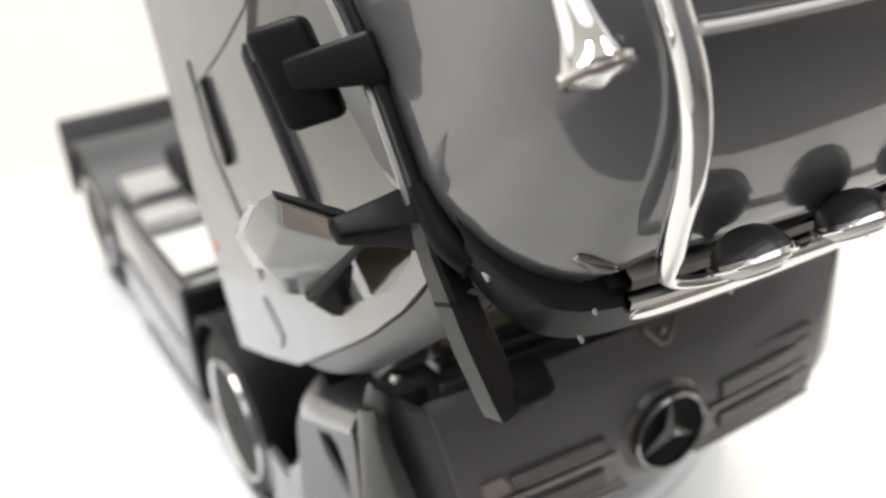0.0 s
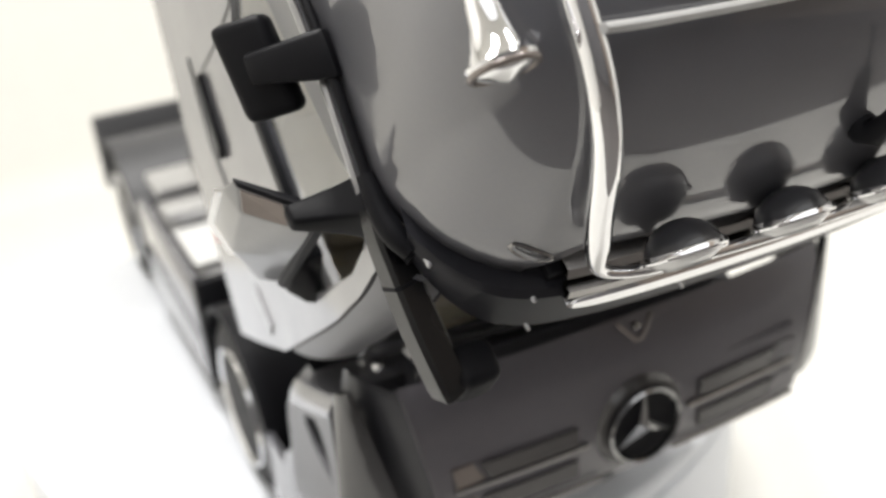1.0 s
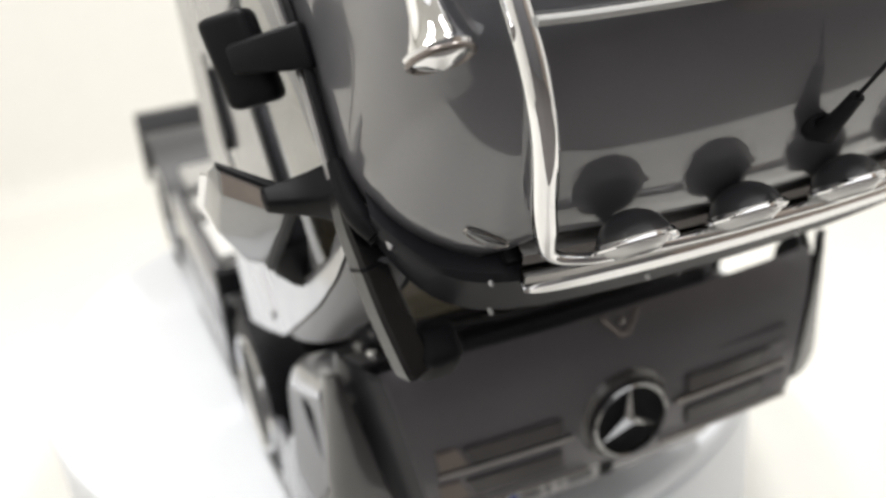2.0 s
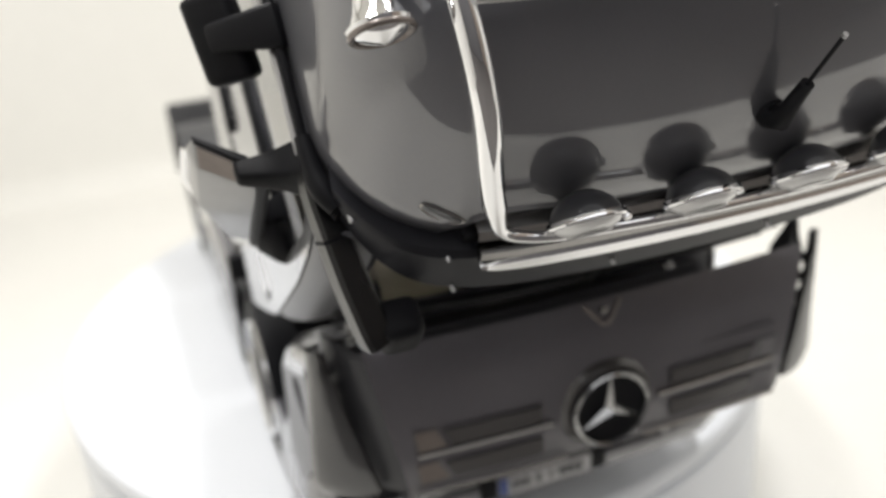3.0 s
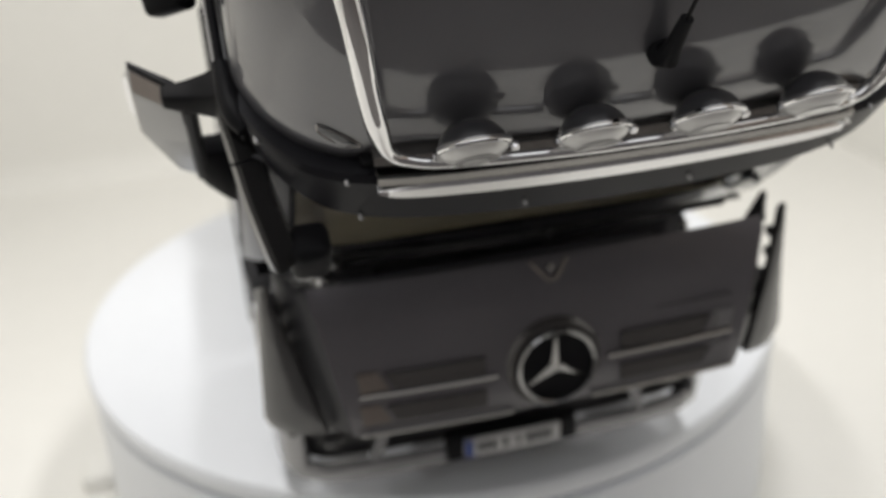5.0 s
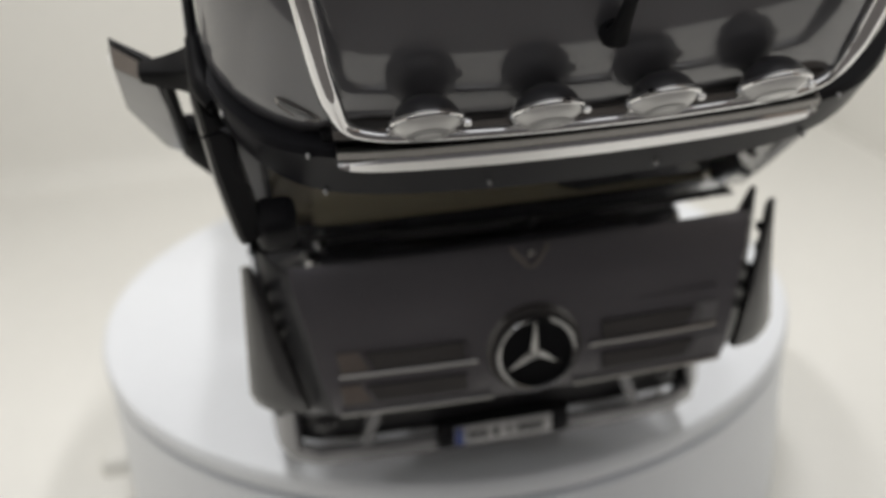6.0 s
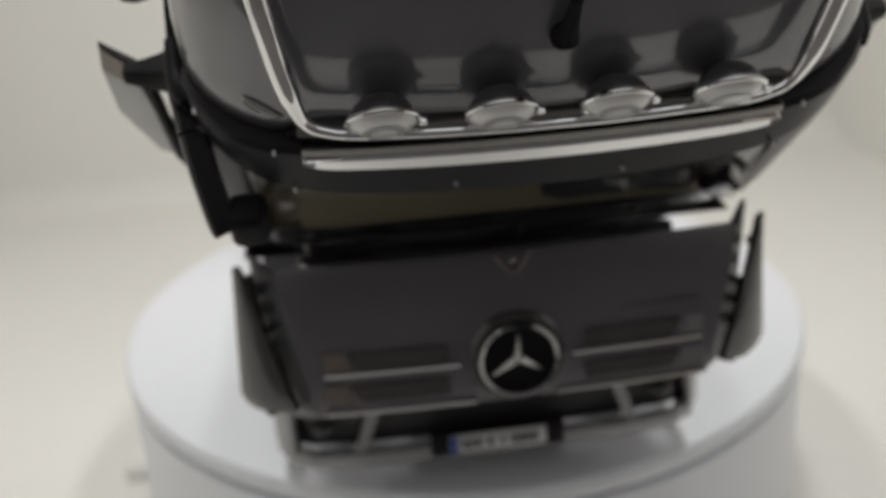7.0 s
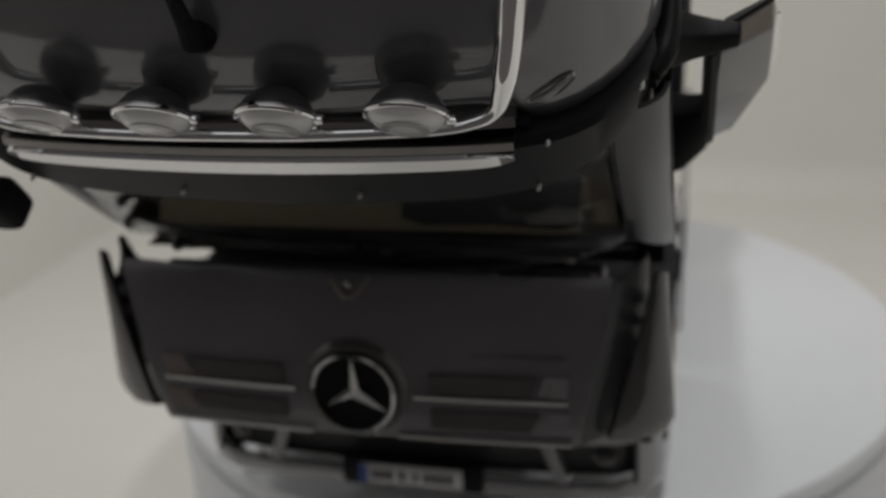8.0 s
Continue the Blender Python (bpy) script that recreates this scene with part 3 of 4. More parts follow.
# main mirrors on both sides, with black arms
for s in (-1, 1):
    x = lambda v: s * v
    rows = [[(x(0.1070), 0.1270, 0.1265), (x(0.1130), 0.1282, 0.1290), (x(0.1140), 0.1350, 0.1295), (x(0.1070), 0.1340, 0.1270)],
            [(x(0.1076), 0.1218, 0.1500), (x(0.1212), 0.1290, 0.1495), (x(0.1225), 0.1390, 0.1480), (x(0.1078), 0.1340, 0.1490)],
            [(x(0.1084), 0.1158, 0.1745), (x(0.1210), 0.1272, 0.1714), (x(0.1222), 0.1362, 0.1690), (x(0.1085), 0.1262, 0.1720)],
            [(x(0.1092), 0.1195, 0.1800), (x(0.1207), 0.1312, 0.1772), (x(0.1210), 0.1332, 0.1766), (x(0.1092), 0.1224, 0.1795)]]
    bm = loft(rows, closed=True, caps=True)
    bmesh.ops.bevel(bm, geom=bm.edges[:], offset=0.0009, segments=3, affect="EDGES", profile=0.5)
    mirror = part("side_mirror", bm, HOUSING, truck, "glossy grey side mirror on black arms", CAB)
    glass_rows = [[(x(0.1092), 0.1350, 0.1310), (x(0.1130), 0.1370, 0.1285), (x(0.1172), 0.1390, 0.1280)], [(x(0.1100), 0.1352, 0.1490), (x(0.1160), 0.1375, 0.1475), (x(0.1236), 0.1402, 0.1470)], [(x(0.1101), 0.1290, 0.1690), (x(0.1160), 0.1330, 0.1680), (x(0.1232), 0.1378, 0.1660)]]
    part("mirror_glass", thick(loft(glass_rows), 0.0006), CHROME, mirror, "mirror glass", CAB)
    # added plate whose brown colour stands in for the bevel's reflection
    low_in, low_out, high_out, high_in = (Vector(p) for p in (rows[2][0], rows[2][1], rows[3][1], rows[3][0]))
    out = Vector((0, -0.0008, 0.0004))
    quad = [a.lerp(b, f).lerp(c.lerp(d, f), g) for a, b, c, d, f, g in ((low_in, low_out, high_in, high_out, 0.34, 0.12), (low_in, low_out, high_in, high_out, 0.96, 0.12), (low_in, low_out, high_in, high_out, 0.96, 0.9), (low_in, low_out, high_in, high_out, 0.34, 0.9))]
    part("top_reflection", loft([[p - out for p in quad], [p + out for p in quad]], closed=True, caps=True), BRONZE_REFLECT, mirror, "plate under the top edge, coloured as the bevel's brown reflection", CAB)
    ridge = [Vector(p) for p in rows[3]]
    lift = Vector((0, 0.0003, 0.0008))
    wide = [ridge[0], ridge[1], ridge[2], ridge[3]]
    bm = loft([[p - lift for p in wide], [p + lift for p in wide]], closed=True, caps=True)
    bmesh.ops.bevel(bm, geom=bm.edges[:], offset=0.0004, segments=2, affect="EDGES", profile=0.5)
    part("top_edge", bm, BLACK, mirror, "black top edge", CAB)
    rows = [[(x(0.0945), 0.1055, 0.1775), (x(0.0945), 0.1068, 0.1915), (x(0.0945), 0.1200, 0.1895), (x(0.0945), 0.1185, 0.1770)],
            [(x(0.0980), 0.1085, 0.1772), (x(0.0980), 0.1097, 0.1875), (x(0.0980), 0.1205, 0.1862), (x(0.0980), 0.1195, 0.1765)],
            [(x(0.1020), 0.1110, 0.1768), (x(0.1020), 0.1120, 0.1842), (x(0.1020), 0.1212, 0.1830), (x(0.1020), 0.1205, 0.1760)],
            [(x(0.1067), 0.1135, 0.1764), (x(0.1067), 0.1145, 0.1820), (x(0.1067), 0.1218, 0.1810), (x(0.1067), 0.1210, 0.1757)],
            [(x(0.1132), 0.1165, 0.1765), (x(0.1132), 0.1170, 0.1806), (x(0.1132), 0.1222, 0.1800), (x(0.1132), 0.1215, 0.1760)]]
    bm = loft([[(row[k][0], row[k][1] + 0.0010 * f, row[k][2]) for k in range(4)] for row, f in zip(rows, (0, 1, 1, 0.6, 0))], closed=True, caps=True)
    bmesh.ops.bevel(bm, geom=[e for e in bm.edges if abs(e.verts[0].co.x - e.verts[1].co.x) > 0.001 or abs(e.verts[0].co.x) > 0.113], offset=0.0011, segments=3, affect="EDGES", profile=0.5)
    part("upper_arm", bm, ARMBLACK, mirror, "tapered black arm", CAB, 60)
    rows = [[(x(0.0955), 0.1215, 0.1150), (x(0.0955), 0.1270, 0.1370), (x(0.0955), 0.1360, 0.1370), (x(0.0955), 0.1320, 0.1150)],
            [(x(0.1005), 0.1222, 0.1180), (x(0.1005), 0.1255, 0.1390), (x(0.1005), 0.1335, 0.1390), (x(0.1005), 0.1312, 0.1180)],
            [(x(0.1066), 0.1240, 0.1262), (x(0.1066), 0.1222, 0.1440), (x(0.1066), 0.1300, 0.1440), (x(0.1066), 0.1300, 0.1262)]]
    bm = loft(rows, closed=True, caps=True)
    bmesh.ops.bevel(bm, geom=bm.edges[:], offset=0.0010, segments=2, affect="EDGES", profile=0.5)
    part("lower_arm", bm, ARMBLACK, mirror, "tapered black arm", CAB)
    part("edge_trim", tube([(x(0.1062), 0.1265, 0.1275), (x(0.1064), 0.1222, 0.1500), (x(0.1066), 0.1172, 0.1755)], 0.0020, 8), BLACK, mirror, "black inner edge", CAB)

# kerb mirror and front mirror, on one side only
A, U, V = Vector((-0.1178, 0.1630, 0.1925)), Vector((0.0034, -0.0205, -0.0105)), Vector((0.0110, -0.0035, 0.0073))
N = V.cross(U).normalized()
if N.dot(Vector((-0.08, -0.1, 0.17))) < 0:
    N = -N
face = [A, A + U, A + U + V, A + V]
bm = loft([[p - 0.0075 * N for p in face], [p + 0.0005 * N for p in face]], closed=True, caps=True)
bmesh.ops.bevel(bm, geom=bm.edges[:], offset=0.0024, segments=3, affect="EDGES", profile=0.5)
kerb = part("kerb_mirror", bm, ARMBLACK, truck, "square black kerb mirror over the door", CAB)
mid = A + 0.5 * U + 0.45 * V
far = Vector((-0.0950, 0.1440, 0.2010))
side = 0.0048 * Vector((0.05, -0.92, -0.35)).normalized()
bm = loft([[mid - 0.75 * side - 0.002 * N, mid + 0.75 * side - 0.002 * N, mid + 0.75 * side + 0.0035 * N, mid - 0.75 * side + 0.0035 * N],
           [far - 1.25 * side - 0.003 * N, far + 1.25 * side - 0.003 * N, far + 1.25 * side + 0.0035 * N, far - 1.25 * side + 0.0035 * N]], closed=True, caps=True)
bmesh.ops.bevel(bm, geom=bm.edges[:], offset=0.0014, segments=2, affect="EDGES", profile=0.5)
part("mirror_arm", bm, ARMBLACK, kerb, "", CAB)
rows = []
spine = smooth_path([(-0.0966, 0.1120, 0.1872), (-0.0964, 0.1065, 0.1840), (-0.0950, 0.1000, 0.1795), (-0.0925, 0.0885, 0.1717), (-0.0895, 0.0775, 0.1640), (-0.0882, 0.0745, 0.1612)], 4)
for k, p in enumerate(spine):
    d = (spine[min(k + 1, len(spine) - 1)] - spine[max(k - 1, 0)]).normalized()
    u = d.cross(Vector((1, 0.35, 0))).normalized()
    v = d.cross(u).normalized()
    r = 0.0029 + 0.0011 * min(1.0, k / 12)
    rows.append([p + r * (a * u + b * v) for a, b in ((-1, -0.72), (-0.72, -1), (0.72, -1), (1, -0.72), (1, 0.72), (0.72, 1), (-0.72, 1), (-1, 0.72))])
arm = part("front_mirror", loft(rows, closed=True, caps=True), ARM, truck, "black front mirror on a long straight arm", CAB, 30)
part("arm_joint", loft([[spine[9].lerp(p, 1.04) + (spine[9 + j] - spine[9]) * 0.25 for p in rows[9]] for j in (0, 1)], closed=True, caps=True), BLACK, arm, "", CAB)
bm = box(-0.0874, -0.0764, 0.0718, 0.0830, 0.1540, 0.1680, 0.0030, 3)
part("mirror_head", bm, BLACK, arm, "small rounded black mirror head", CAB)

# folded grille panel with the emblem
def panel_y(x):
    return 0.0042 + 0.0030 * abs(x / 0.075) ** 2.2


ROWS_P = [(0.0795, 0.0055), (0.0815, 0.0012), (0.0860, 0.0), (0.1000, 0.0), (0.1080, 0.0002), (0.1220, 0.0010), (0.1335, 0.0026), (0.1375, 0.0056)]


def panel_half(z):
    return 0.0705 + 0.0105 * (z - 0.0795) / 0.058


pu = [-1 + 2 * k / 32 for k in range(33)]
grille = part("grille_panel", thick(loft([[(panel_half(z) * u, panel_y(panel_half(z) * u) + dy, z) for u in pu] for z, dy in ROWS_P]), 0.0022), PANEL, truck, "dark grille panel folded forward, with round emblem")
for x0, x1, z in ((-0.0680, -0.0205, 0.0981), (0.0195, 0.0676, 0.0979), (-0.0690, -0.0155, 0.0829), (0.0135, 0.0690, 0.0833)):
    n = 10
    part("trim_bar", tube([(x0 + (x1 - x0) * k / n, panel_y(x0 + (x1 - x0) * k / n) - 0.0008, z) for k in range(n + 1)], 0.00085, 8), TRIM, grille, "dull chrome trim bar")
for s in (-1, 1):
    for zc in (0.1031, 0.0903):
        # left brown and right grey put the inserts' reflections into their colour
        bm = front_plate([(s * 0.0674, zc - 0.0037), (s * 0.0575, zc - 0.0037), (s * 0.0612, zc + 0.0037), (s * 0.0683, zc + 0.0037)], panel_y(0.0625) - 0.0006, 0.003)
        part("grille_insert", bm, BRONZE_REFLECT if s < 0 else PEWTER_REFLECT, grille, "insert with a brown reflection put into its colour" if s < 0 else "insert with a grey reflection put into its colour")
        bm = loft([[(s * (0.0245 + (0.0560 + 0.0030 * f - 0.0245) * k / 8), panel_y(0.0245 + 0.033 * k / 8) - 0.0002, zc - 0.0031 + 0.0062 * f) for k in range(9)] for f in (0, 0.5, 1)])
        part("grille_slat", thick(bm, 0.001), SLAT, grille, "dark recessed strip")
        bm = front_plate([(s * 0.0545, zc - 0.0022), (s * 0.0475, zc - 0.0022), (s * 0.0492, zc + 0.0022), (s * 0.0558, zc + 0.0022)], panel_y(0.052) - 0.0008, 0.002)
        bmesh.ops.bevel(bm, geom=bm.edges[:], offset=0.0005, segments=2, affect="EDGES", profile=0.5)
        part("small_insert", bm, PEWTER_REFLECT, grille, "small rounded insert")
part("lettering", box(0.038, 0.067, panel_y(0.052) - 0.0005, panel_y(0.052) + 0.003, 0.1118, 0.1128), PANEL, grille, "faint raised strip")
ring = turned([(0.0138, -0.002), (0.0175, -0.001), (0.0178, 0.0012), (0.0160, 0.0034), (0.0142, 0.0036), (0.0132, 0.0008)], 48, "Y")
ring.transform(Matrix.Translation((0, 0.0062, 0.0991)))
bmesh.ops.delete(ring, geom=[f for f in ring.faces if len(f.verts) > 4], context="FACES")
part("emblem_surround", ring, SLAT, grille, "dark round surround")
bm = turned([(0.0, 0.0), (0.0136, 0.0), (0.0136, 0.0010), (0.0, 0.0010)], 40, "Y")
bm.transform(Matrix.Translation((0, 0.0036, 0.0991)))
part("emblem_back", bm, BLACK, grille, "black disc behind the emblem")
bm = turned([(0.0129, -0.0008), (0.0140, -0.0006), (0.0142, 0.0006), (0.0136, 0.0012), (0.0130, 0.0008)], 48, "Y")
bmesh.ops.delete(bm, geom=[f for f in bm.faces if len(f.verts) > 4], context="FACES")
bm.transform(Matrix.Translation((0, 0.0010, 0.0991)))
part("emblem_ring", bm, EMBLEM, grille, "dull chrome ring")
for k in range(3):
    bm = bmesh.new()
    tip, root = bm.verts.new((0, 0.0, 0.0129)), bm.verts.new((0, -0.0026, 0.0))
    a, b = bm.verts.new((-0.0020, 0.0, 0.0012)), bm.verts.new((0.0020, 0.0, 0.0012))
    c = bm.verts.new((0, 0.0014, 0.0))
    for f in ((tip, a, root), (tip, root, b), (tip, c, a), (tip, b, c), (a, c, root), (b, root, c)):
        bm.faces.new(f)
    bm.transform(Matrix.Translation((0, 0.0014, 0.0991)) @ Matrix.Rotation(radians(120 * k), 4, "Y"))
    part("emblem_point", bm, EMBLEM, grille, "dull chrome spoke of the emblem", smooth=5)
part("badge", tube([(-0.0066, 0.0082, 0.1368), (-0.0038, 0.0064, 0.1333), (-0.0012, 0.0052, 0.1305), (0.0012, 0.0052, 0.1305), (0.0038, 0.0064, 0.1333), (0.0066, 0.0082, 0.1368)], 0.0006, 6), BRONZE_REFLECT, grille, "thin bronze chevron")
part("badge_dot", turned([(0.0013, -0.0006), (0.0013, 0.0006), (0.0006, 0.001)], 12, "Y"), TRIM, grille, "small round key hole").location = (0, 0.0070, 0.1345)

# corner deflectors: an inner wing beside the panel and an outer shell, held apart by bridges
for s in (-1, 1):
    rows = []
    for f in (0, 0.04, 0.12, 0.3, 0.5, 0.7, 0.85, 0.95, 1):
        inner = 0.0785 + 0.0140 * f ** 0.95
        outer = 0.1000 - 0.0036 * f - 0.0045 * max(0.0, 1 - f / 0.12) ** 2
        row = []
        for u, y, low, top in ((0, 0.0165, 0.0815, 0.1350), (0.06, 0.0140, 0.0812, 0.1368), (0.35, 0.0153, 0.0808, 0.1376), (0.68, 0.0182, 0.0800, 0.1370), (0.90, 0.0218, 0.0795, 0.1362), (1.0, 0.0242, 0.0790, 0.1355), (1.005, 0.0250, 0.0790, 0.1345)):
            row.append((s * (inner + (outer - inner) * u), y + 0.006 * f * f * (1 - u), low + (top - low) * f))
        rows.append(row)
    defl = part("corner_deflector", thick(loft(rows), 0.0018), DEFLECTOR, truck, "dark grey corner air deflector standing off the panel")
    rows = []
    for z in (0.0805, 0.0900, 0.1050, 0.1200, 0.1300, 0.1365):
        e, lift = panel_half(z), max(0.0, (z - 0.12) / 0.0165)
        tip = 0.0868 + 0.0034 * (z - 0.0805) / 0.056
        row = [(s * (e - 0.0020), 0.0085 + 0.004 * lift * lift, z)]
        for f in (0.0, 0.35, 0.7, 1.0):
            row.append((s * (e + 0.0018 + (tip - e - 0.0018) * f), 0.0120 + 0.0020 * lift * (1 - f) + 0.0135 * f ** 0.9, z + 0.0030 * lift * f))
        rows.append(row + [(s * (tip - 0.0004), 0.0375, z - 0.0120 * lift)])
    for back, up in ((0.0025, 0.0006), (0.0050, -0.0012)):
        rows.append([(x, y + back * (k % 5) / 4, z + up * (k % 5) / 4) for k, (x, y, z) in enumerate(rows[5])])
    part("inner_wing", thick(loft(rows), 0.0018), WING, defl, "black inner wing beside the panel")
    for z in (0.0890, 0.0975, 0.1060, 0.1145, 0.1230):
        part("bridge", box(s * 0.0930, s * 0.0958, 0.0240, 0.0300, z - 0.0017, z + 0.0017, 0.0005), BLACK, defl)
    outline = [(0.0785, 0.0998), (0.0815, 0.0915), (0.0865, 0.0640), (0.0880, 0.0540), (0.0640, 0.0560), (0.0470, 0.0720), (0.0320, 0.0900), (0.0305, 0.1090), (0.0305, 0.1226), (0.0500, 0.1134), (0.0660, 0.1058)]
    slit = [(0.0598, 0.1062), (0.0588, 0.1025), (0.0560, 0.0985), (0.0500, 0.0950), (0.0450, 0.0925), (0.0390, 0.0905), (0.0385, 0.0970), (0.0405, 0.1040), (0.0440, 0.1098), (0.0490, 0.1108), (0.0555, 0.1080)]
    low = 0.0 if s < 0 else -0.022
    foot = lambda y: 0.052 if y > 0.055 or s < 0 else 0.0785
    bm = slab([(y, max(foot(y), z + low)) for y, z in outline], -0.0966, 0.0022, [(y, z if s < 0 else max(0.0815, z + low)) for y, z in slit])
    if s > 0:
        mirrored(bm)
    fairing = part("corner_fairing", bm, SATINGREY, truck, "dark grey corner fairing with a slanting slit")
    rows = []
    for f, y, drop in ((-0.10, 0.0815, 1.0), (-0.06, 0.0800, 0.45), (0.0, 0.0775, 0.12), (0.10, 0.0735, 0.0), (0.35, 0.0622, 0.0), (0.65, 0.0490, 0.0), (0.9, 0.0384, 0.0), (1.06, 0.0312, 0.0)):
        sill = 0.1005 + 0.0205 * f + low
        rows.append([(s * (x - 0.004 * drop), y + 0.75 * (0.0968 - x) * max(0.0, 1 - f) ** 2, sill + z - max(0.0, z) * drop) for x, z in ((0.0968, -0.0002), (0.0968, 0.0012), (0.0960, 0.0036), (0.0944, 0.0058), (0.0915, 0.0073), (0.0870, 0.0078), (0.0800, 0.0074), (0.0700, 0.0064), (0.0700, -0.0200))])
    part("dome", loft(rows, closed=True, caps=True), PAINT, fairing, "glossy rounded top of the fairing", smooth=50)
    # black block added to darken the open gap like shade
    part("slot_shade", box(s * 0.0880, s * 0.0925, 0.0310, 0.0640, 0.0700, 0.1080 + low, 0.0015), BLACK, fairing, "black block that stands in for shade behind the slit")

# bumper
bx = [(-0.0965, 0.125), (-0.0965, 0.100), (-0.0945, 0.080), (-0.0885, 0.067), (-0.0780, 0.061), (-0.055, 0.0585), (-0.025, 0.0575)]
bx = bx + [(0.0, 0.0573)] + [(-x, y) for x, y in reversed(bx)]


def bumper_row(z, push):
    return [(x * (1 - push * 0.25), y + push, z) for x, y in bx]


bumper = part("bumper", thick(loft([bumper_row(0.0195, 0.012), bumper_row(0.0205, 0.006), bumper_row(0.0250, 0.001), bumper_row(0.0305, 0.0), bumper_row(0.0330, 0.001)]), 0.003), PAINT, truck, "glossy dark grey front bumper")
part("bumper_top", thick(loft([bumper_row(0.0500, 0.001), bumper_row(0.0520, 0.0), bumper_row(0.0545, 0.0005), bumper_row(0.0560, 0.004)]), 0.003), PAINT, bumper)
part("intake", thick(loft([bumper_row(0.0325, 0.007), bumper_row(0.0505, 0.007)]), 0.002), INK, bumper, "black air intake")
for s in (-1, 1):
    part("strut", loft([[(s * 0.0560, 0.0590, 0.0325), (s * 0.0605, 0.0590, 0.0325), (s * 0.0605, 0.066, 0.0325), (s * 0.0560, 0.066, 0.0325)],
                        [(s * 0.0490, 0.0585, 0.0508), (s * 0.0545, 0.0585, 0.0508), (s * 0.0545, 0.066, 0.0508), (s * 0.0490, 0.066, 0.0508)]], closed=True, caps=True), PAINT, bumper, "grey strut across the intake")
    edge = [(0.0560, 0.0586, 0.0560), (0.0680, 0.0595, 0.0640), (0.0780, 0.0612, 0.0690), (0.0850, 0.0650, 0.0725), (0.0915, 0.0720, 0.0800), (0.0950, 0.0820, 0.0800), (0.0965, 0.0900, 0.0660), (0.0965, 0.1000, 0.0580)]
    part("shoulder", thick(loft([[(s * x, y - 0.0006, 0.0500 + (top - 0.0500) * f) for x, y, top in edge] for f in (0, 0.5, 1)] + [[(s * x * 0.985, y + 0.004, top + 0.0008) for x, y, top in edge]]), 0.002), PAINT, bumper, "glossy bumper shoulder rising to the corner")
    part("corner_post", thick(loft([[(s * x, y, z) for x, y in ((0.0860, 0.0645), (0.0915, 0.0700), (0.0950, 0.0810), (0.0965, 0.1000), (0.0965, 0.1250))] for z in (0.0310, 0.0420, 0.0550)]), 0.003), PAINT, bumper, "glossy bumper corner")
    bm = turned([(0.0, 0.0), (0.0042, 0.0), (0.0042, 0.0022), (0.002, 0.0034)], 20, "Y")
    bm.transform(Matrix.Translation((s * 0.0735, 0.0660, 0.0420)))
    part("fog_lamp", bm, GLOSSBLACK, bumper, "small round fog lamp")
part("lip", thick(loft([bumper_row(0.0160, 0.020), bumper_row(0.0200, 0.0125)]), 0.002), BLACK, bumper, "black lip under the bumper")
plate = part("number_plate", box(-0.0214, 0.0200, 0.0548, 0.0562, 0.0280, 0.0366, 0.0004), PLATE_WHITE, bumper, "white number plate with blue end and dark bars")
part("blue_band", box(-0.0212, -0.0180, 0.0543, 0.0549, 0.0282, 0.0364), PLATE_BLUE, bumper, "blue band")
for x0, x1 in ((-0.0160, -0.0142), (-0.0132, -0.0112), (-0.0102, -0.0080), (-0.0050, -0.0030), (0.0010, 0.0022), (0.0052, 0.0072), (0.0082, 0.0102), (0.0112, 0.0132), (0.0142, 0.0162)):
    part("character_bar", box(x0, x1, 0.0543, 0.0549, 0.0302, 0.0344), INK, bumper)
part("plate_holder", box(-0.0290, 0.0280, 0.0560, 0.0600, 0.0262, 0.0385, 0.001), BLACK, bumper, "black plate holder")

# chassis, wheels and rear
for s in (-1, 1):
    part("frame_rail", box(s * 0.022, s * 0.030, 0.085, 0.470, 0.050, 0.072, 0.001), BLACK, truck, "black chassis rail")
    skirt = part("side_skirt", box(s * 0.0905, s * 0.0970, 0.222, 0.345, 0.022, 0.0780, 0.003, 3), PAINT, truck, "glossy grey side skirt")
    part("skirt_line", box(s * 0.0968, s * 0.0976, 0.226, 0.341, 0.0485, 0.0495), BLACK, skirt, "dark joint")
    part("tank", box(s * 0.034, s * 0.0900, 0.226, 0.340, 0.026, 0.0760, 0.006, 3), DECK, truck, "bare aluminium tank")
    rows = []
    for k in range(13):
        a = radians(-8 + 200 * k / 12)
        rows.append([(s * x, 0.168 - 0.0475 * math.cos(a), 0.041 + 0.0475 * math.sin(a)) for x in (0.062, 0.0945, 0.0965)])
    part("mudguard", thick(loft(rows), 0.002), BLACK, truck, "black front mudguard")
    part("mud_flap", box(s * 0.064, s * 0.0978, 0.2080, 0.2150, 0.026, 0.086, 0.0015), BLACK, truck, "black mud flap")
    rows = []
    for k in range(15):
        a = radians(2 + 176 * k / 14)
        rows.append([(s * x, 0.408 - 0.052 * math.cos(a), 0.041 + 0.050 * math.sin(a)) for x in (0.034, 0.0935, 0.0968, 0.0972)])
    part("rear_fender", thick(loft(rows), 0.002), FENDER, truck, "dark grey rear fender")


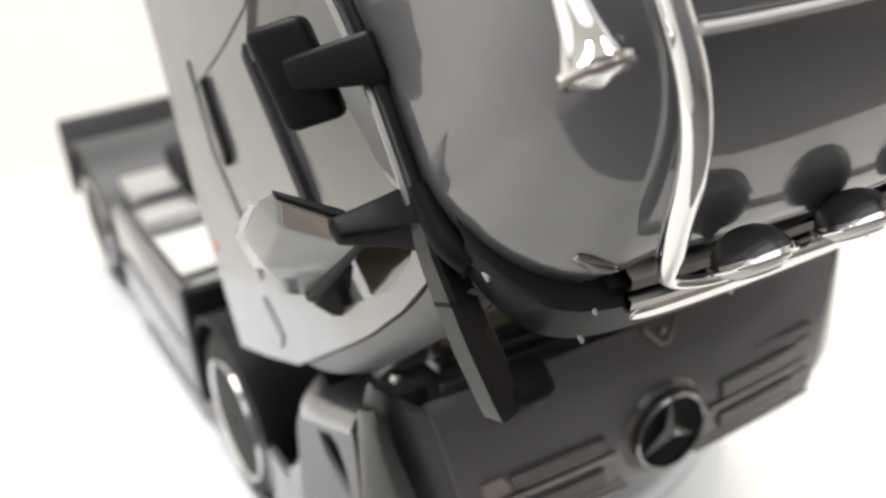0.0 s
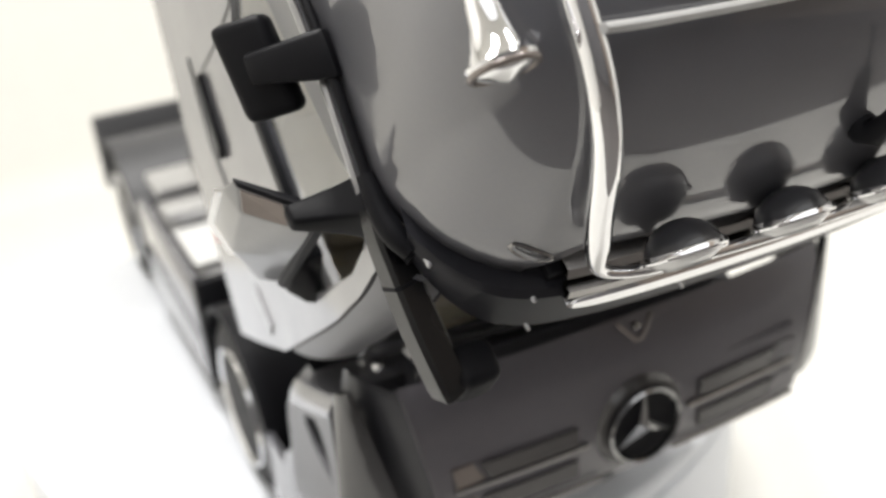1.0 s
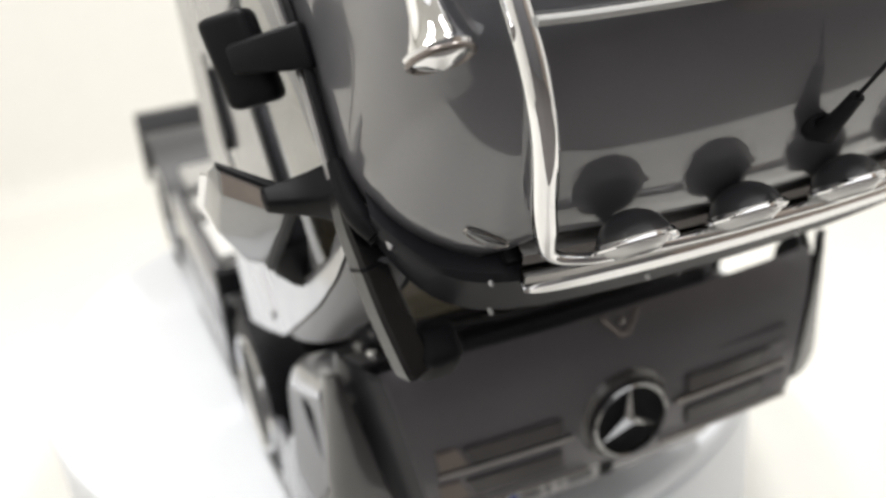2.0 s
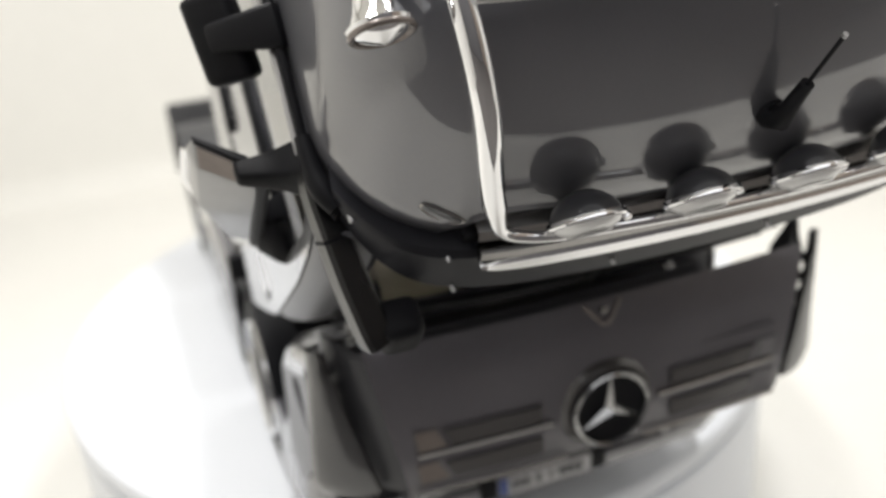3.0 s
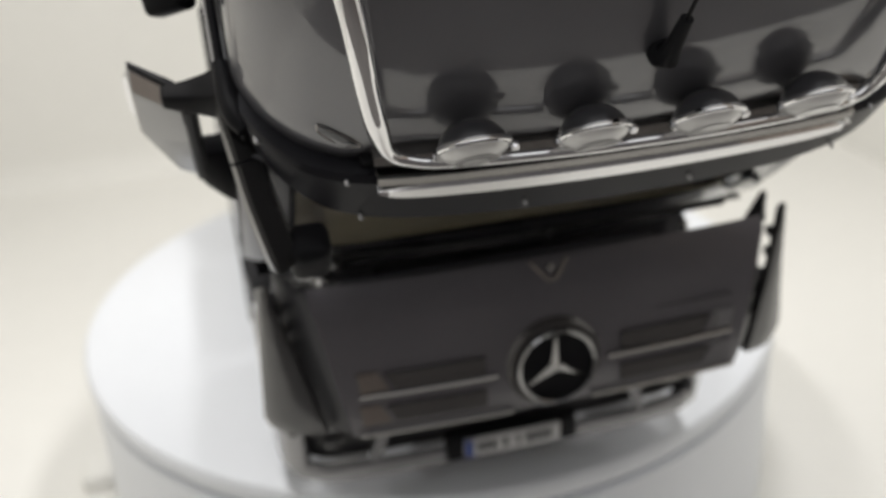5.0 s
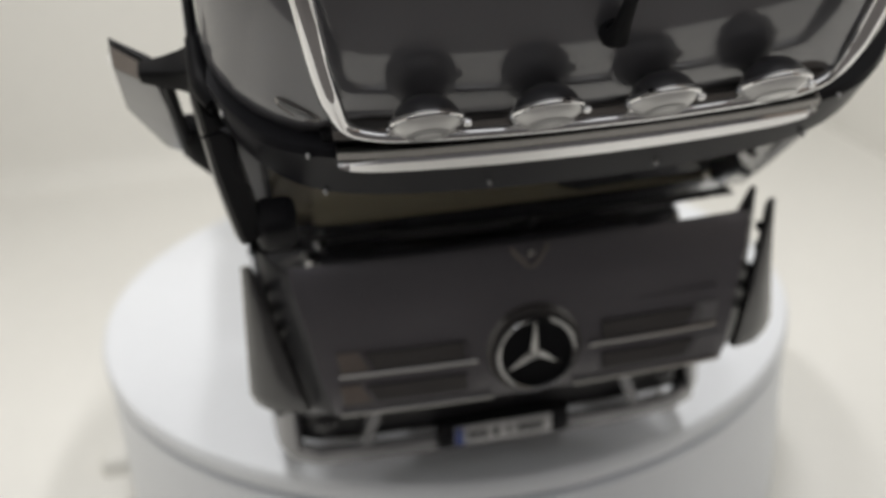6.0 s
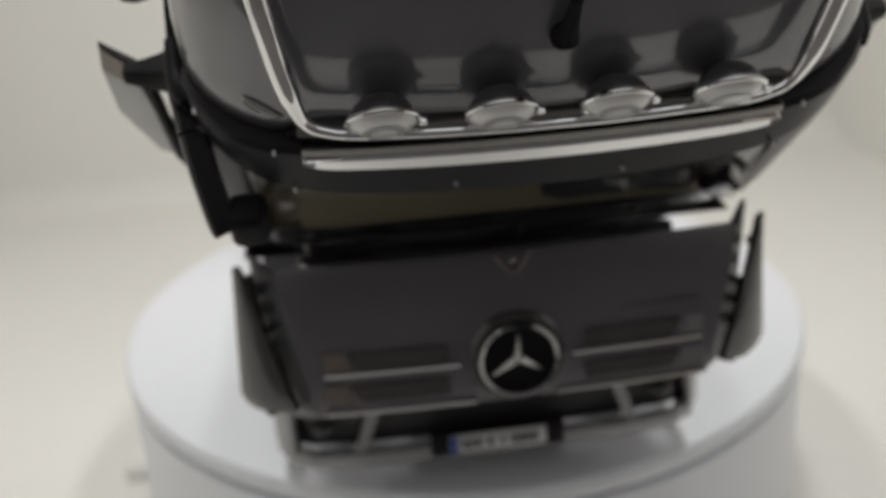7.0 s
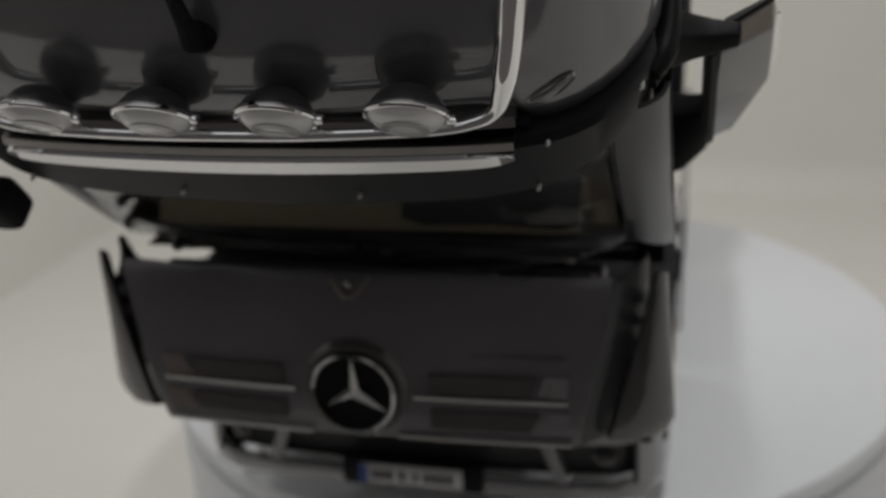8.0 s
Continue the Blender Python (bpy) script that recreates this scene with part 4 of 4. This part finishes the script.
def wheel(x, y, s, width, dish):
    """A tyre with tread blocks, on a bright dished rim with nuts."""
    r = 0.041
    turn = Matrix.Translation((x, y, r)) @ Matrix.Rotation(radians(90 * s), 4, "Y")
    bm = turned([(0.024, 0.0), (0.0285, -0.0005), (0.036, 0.0008), (0.0395, 0.003), (r, 0.0055), (r, 0.0105), (0.0402, 0.011), (0.0402, 0.012), (r, 0.0125), (r, width - 0.0055), (0.0395, width - 0.003), (0.036, width - 0.0008), (0.024, width)], 56)
    bm.transform(turn @ Matrix.Translation((0, 0, -width)))
    tyre = part("wheel", bm, RUBBER, truck, "black rubber tyre on a bright chrome rim")
    bm = turned([(0.0, -dish + 0.003), (0.004, -dish + 0.003), (0.0050, -dish), (0.013, -dish), (0.0195, -dish - 0.002), (0.0245, -0.003), (0.0278, 0.0010), (0.0286, -0.0010), (0.0280, -0.005)], 40)
    bm.transform(turn)
    part("rim", bm, CHROME, tyre, "bright metal rim")
    for k in range(10):
        a = 2 * math.pi * k / 10
        bm = turned([(0.0012, -0.002), (0.0012, 0.001), (0.0006, 0.0016)], 6)
        bm.transform(turn @ Matrix.Translation((0.0095 * math.cos(a), 0.0095 * math.sin(a), -dish + 0.0006)))
        part("wheel_nut", bm, CHROME, tyre)


for s in (-1, 1):
    wheel(s * 0.0955, 0.168, s, 0.0240, 0.003)
    wheel(s * 0.0955, 0.408, s, 0.0480, 0.014)
part("deck_plate", box(-0.090, 0.090, 0.238, 0.284, 0.0785, 0.0805, 0.0008), PALE, truck, "pale metal deck plate")
part("step_plate", box(-0.090, 0.090, 0.290, 0.3080, 0.0800, 0.0870, 0.0015), DECK, truck, "bright metal step plate")
part("walkway", box(-0.088, 0.088, 0.3200, 0.3520, 0.0830, 0.0890, 0.0015), DECK, truck, "bright metal walkway plate")
for s in (-1, 1):
    part("air_tank", tube([(s * 0.040, 0.313, 0.076), (s * 0.086, 0.313, 0.076)], 0.006, 16), BLACK, truck, "black air tank across the frame")
    part("side_lens", box(s * 0.0970, s * 0.0980, 0.1930, 0.1975, 0.0240, 0.0272, 0.0004), RED, truck, "small red side lens", CAB)
    part("hose", tube(smooth_path([(s * 0.020, 0.262, 0.086), (s * 0.024, 0.290, 0.104), (s * 0.030, 0.330, 0.108), (s * 0.026, 0.370, 0.090)], 6), 0.0022, 8), BLACK, truck, "black curled air hose")
part("coupling", box(-0.040, 0.040, 0.350, 0.440, 0.074, 0.0860, 0.004, 3), BLACK, truck, "black coupling plate")
part("tail_board", box(-0.097, 0.097, 0.4630, 0.4700, 0.0420, 0.0900, 0.002), FENDER, truck, "dark grey tail board")
part("battery_box", box(-0.060, 0.060, 0.226, 0.258, 0.060, 0.0860, 0.003), BLACK, truck, "black box behind the cab")
part("engine", box(-0.045, 0.045, 0.10, 0.222, 0.045, 0.088, 0.006), BLACK, truck, "black engine cover under the cab")
part("axle", tube([(-0.09, 0.168, 0.041), (0.09, 0.168, 0.041)], 0.005, 10), BLACK, truck)
part("axle", tube([(-0.08, 0.408, 0.041), (0.08, 0.408, 0.041)], 0.006, 10), BLACK, truck)
part("hinge", box(-0.06, 0.06, 0.07, 0.11, 0.052, 0.125, 0.003), COWL, truck, "dark grey hinge bracket under the cab")
part("panel_stay", box(-0.0750, 0.0520, 0.026, 0.060, 0.1130, 0.1196, 0.002), COWL, truck, "dark grey stays behind the grille panel")
part("cross_tube", tube([(-0.0745, 0.050, 0.1075), (0.0745, 0.050, 0.1075)], 0.0040, 12), COWL, truck, "dark grey tube across behind the panel")
for s in (-1, 1):
    part("stay_block", box(s * 0.0480, s * 0.0745, 0.0560, 0.0640, 0.1000, 0.1220, 0.0020), COWL, truck, "dark grey block behind the stays")
part("panel_back", box(-0.070, 0.044, 0.0215, 0.0245, 0.0820, 0.1340, 0.001), COWL, truck, "dark grey backing of the grille panel")

for x, y, z in ((-0.0515, 0.0480, 0.1214), (-0.0717, 0.0500, 0.1220), (0.0499, 0.0480, 0.1204), (0.0701, 0.0500, 0.1214)):
    part("stud", tube([(x, y, z - 0.0120), (x, y, z), (x, y, z + 0.0010)], [0.0019, 0.0019, 0.0011], 12), CHROME, truck, "small bright stud behind the panel")
part("relay_box", box(-0.062, -0.032, 0.302, 0.346, 0.0850, 0.1040, 0.003), BLACK, truck, "black box on the frame")
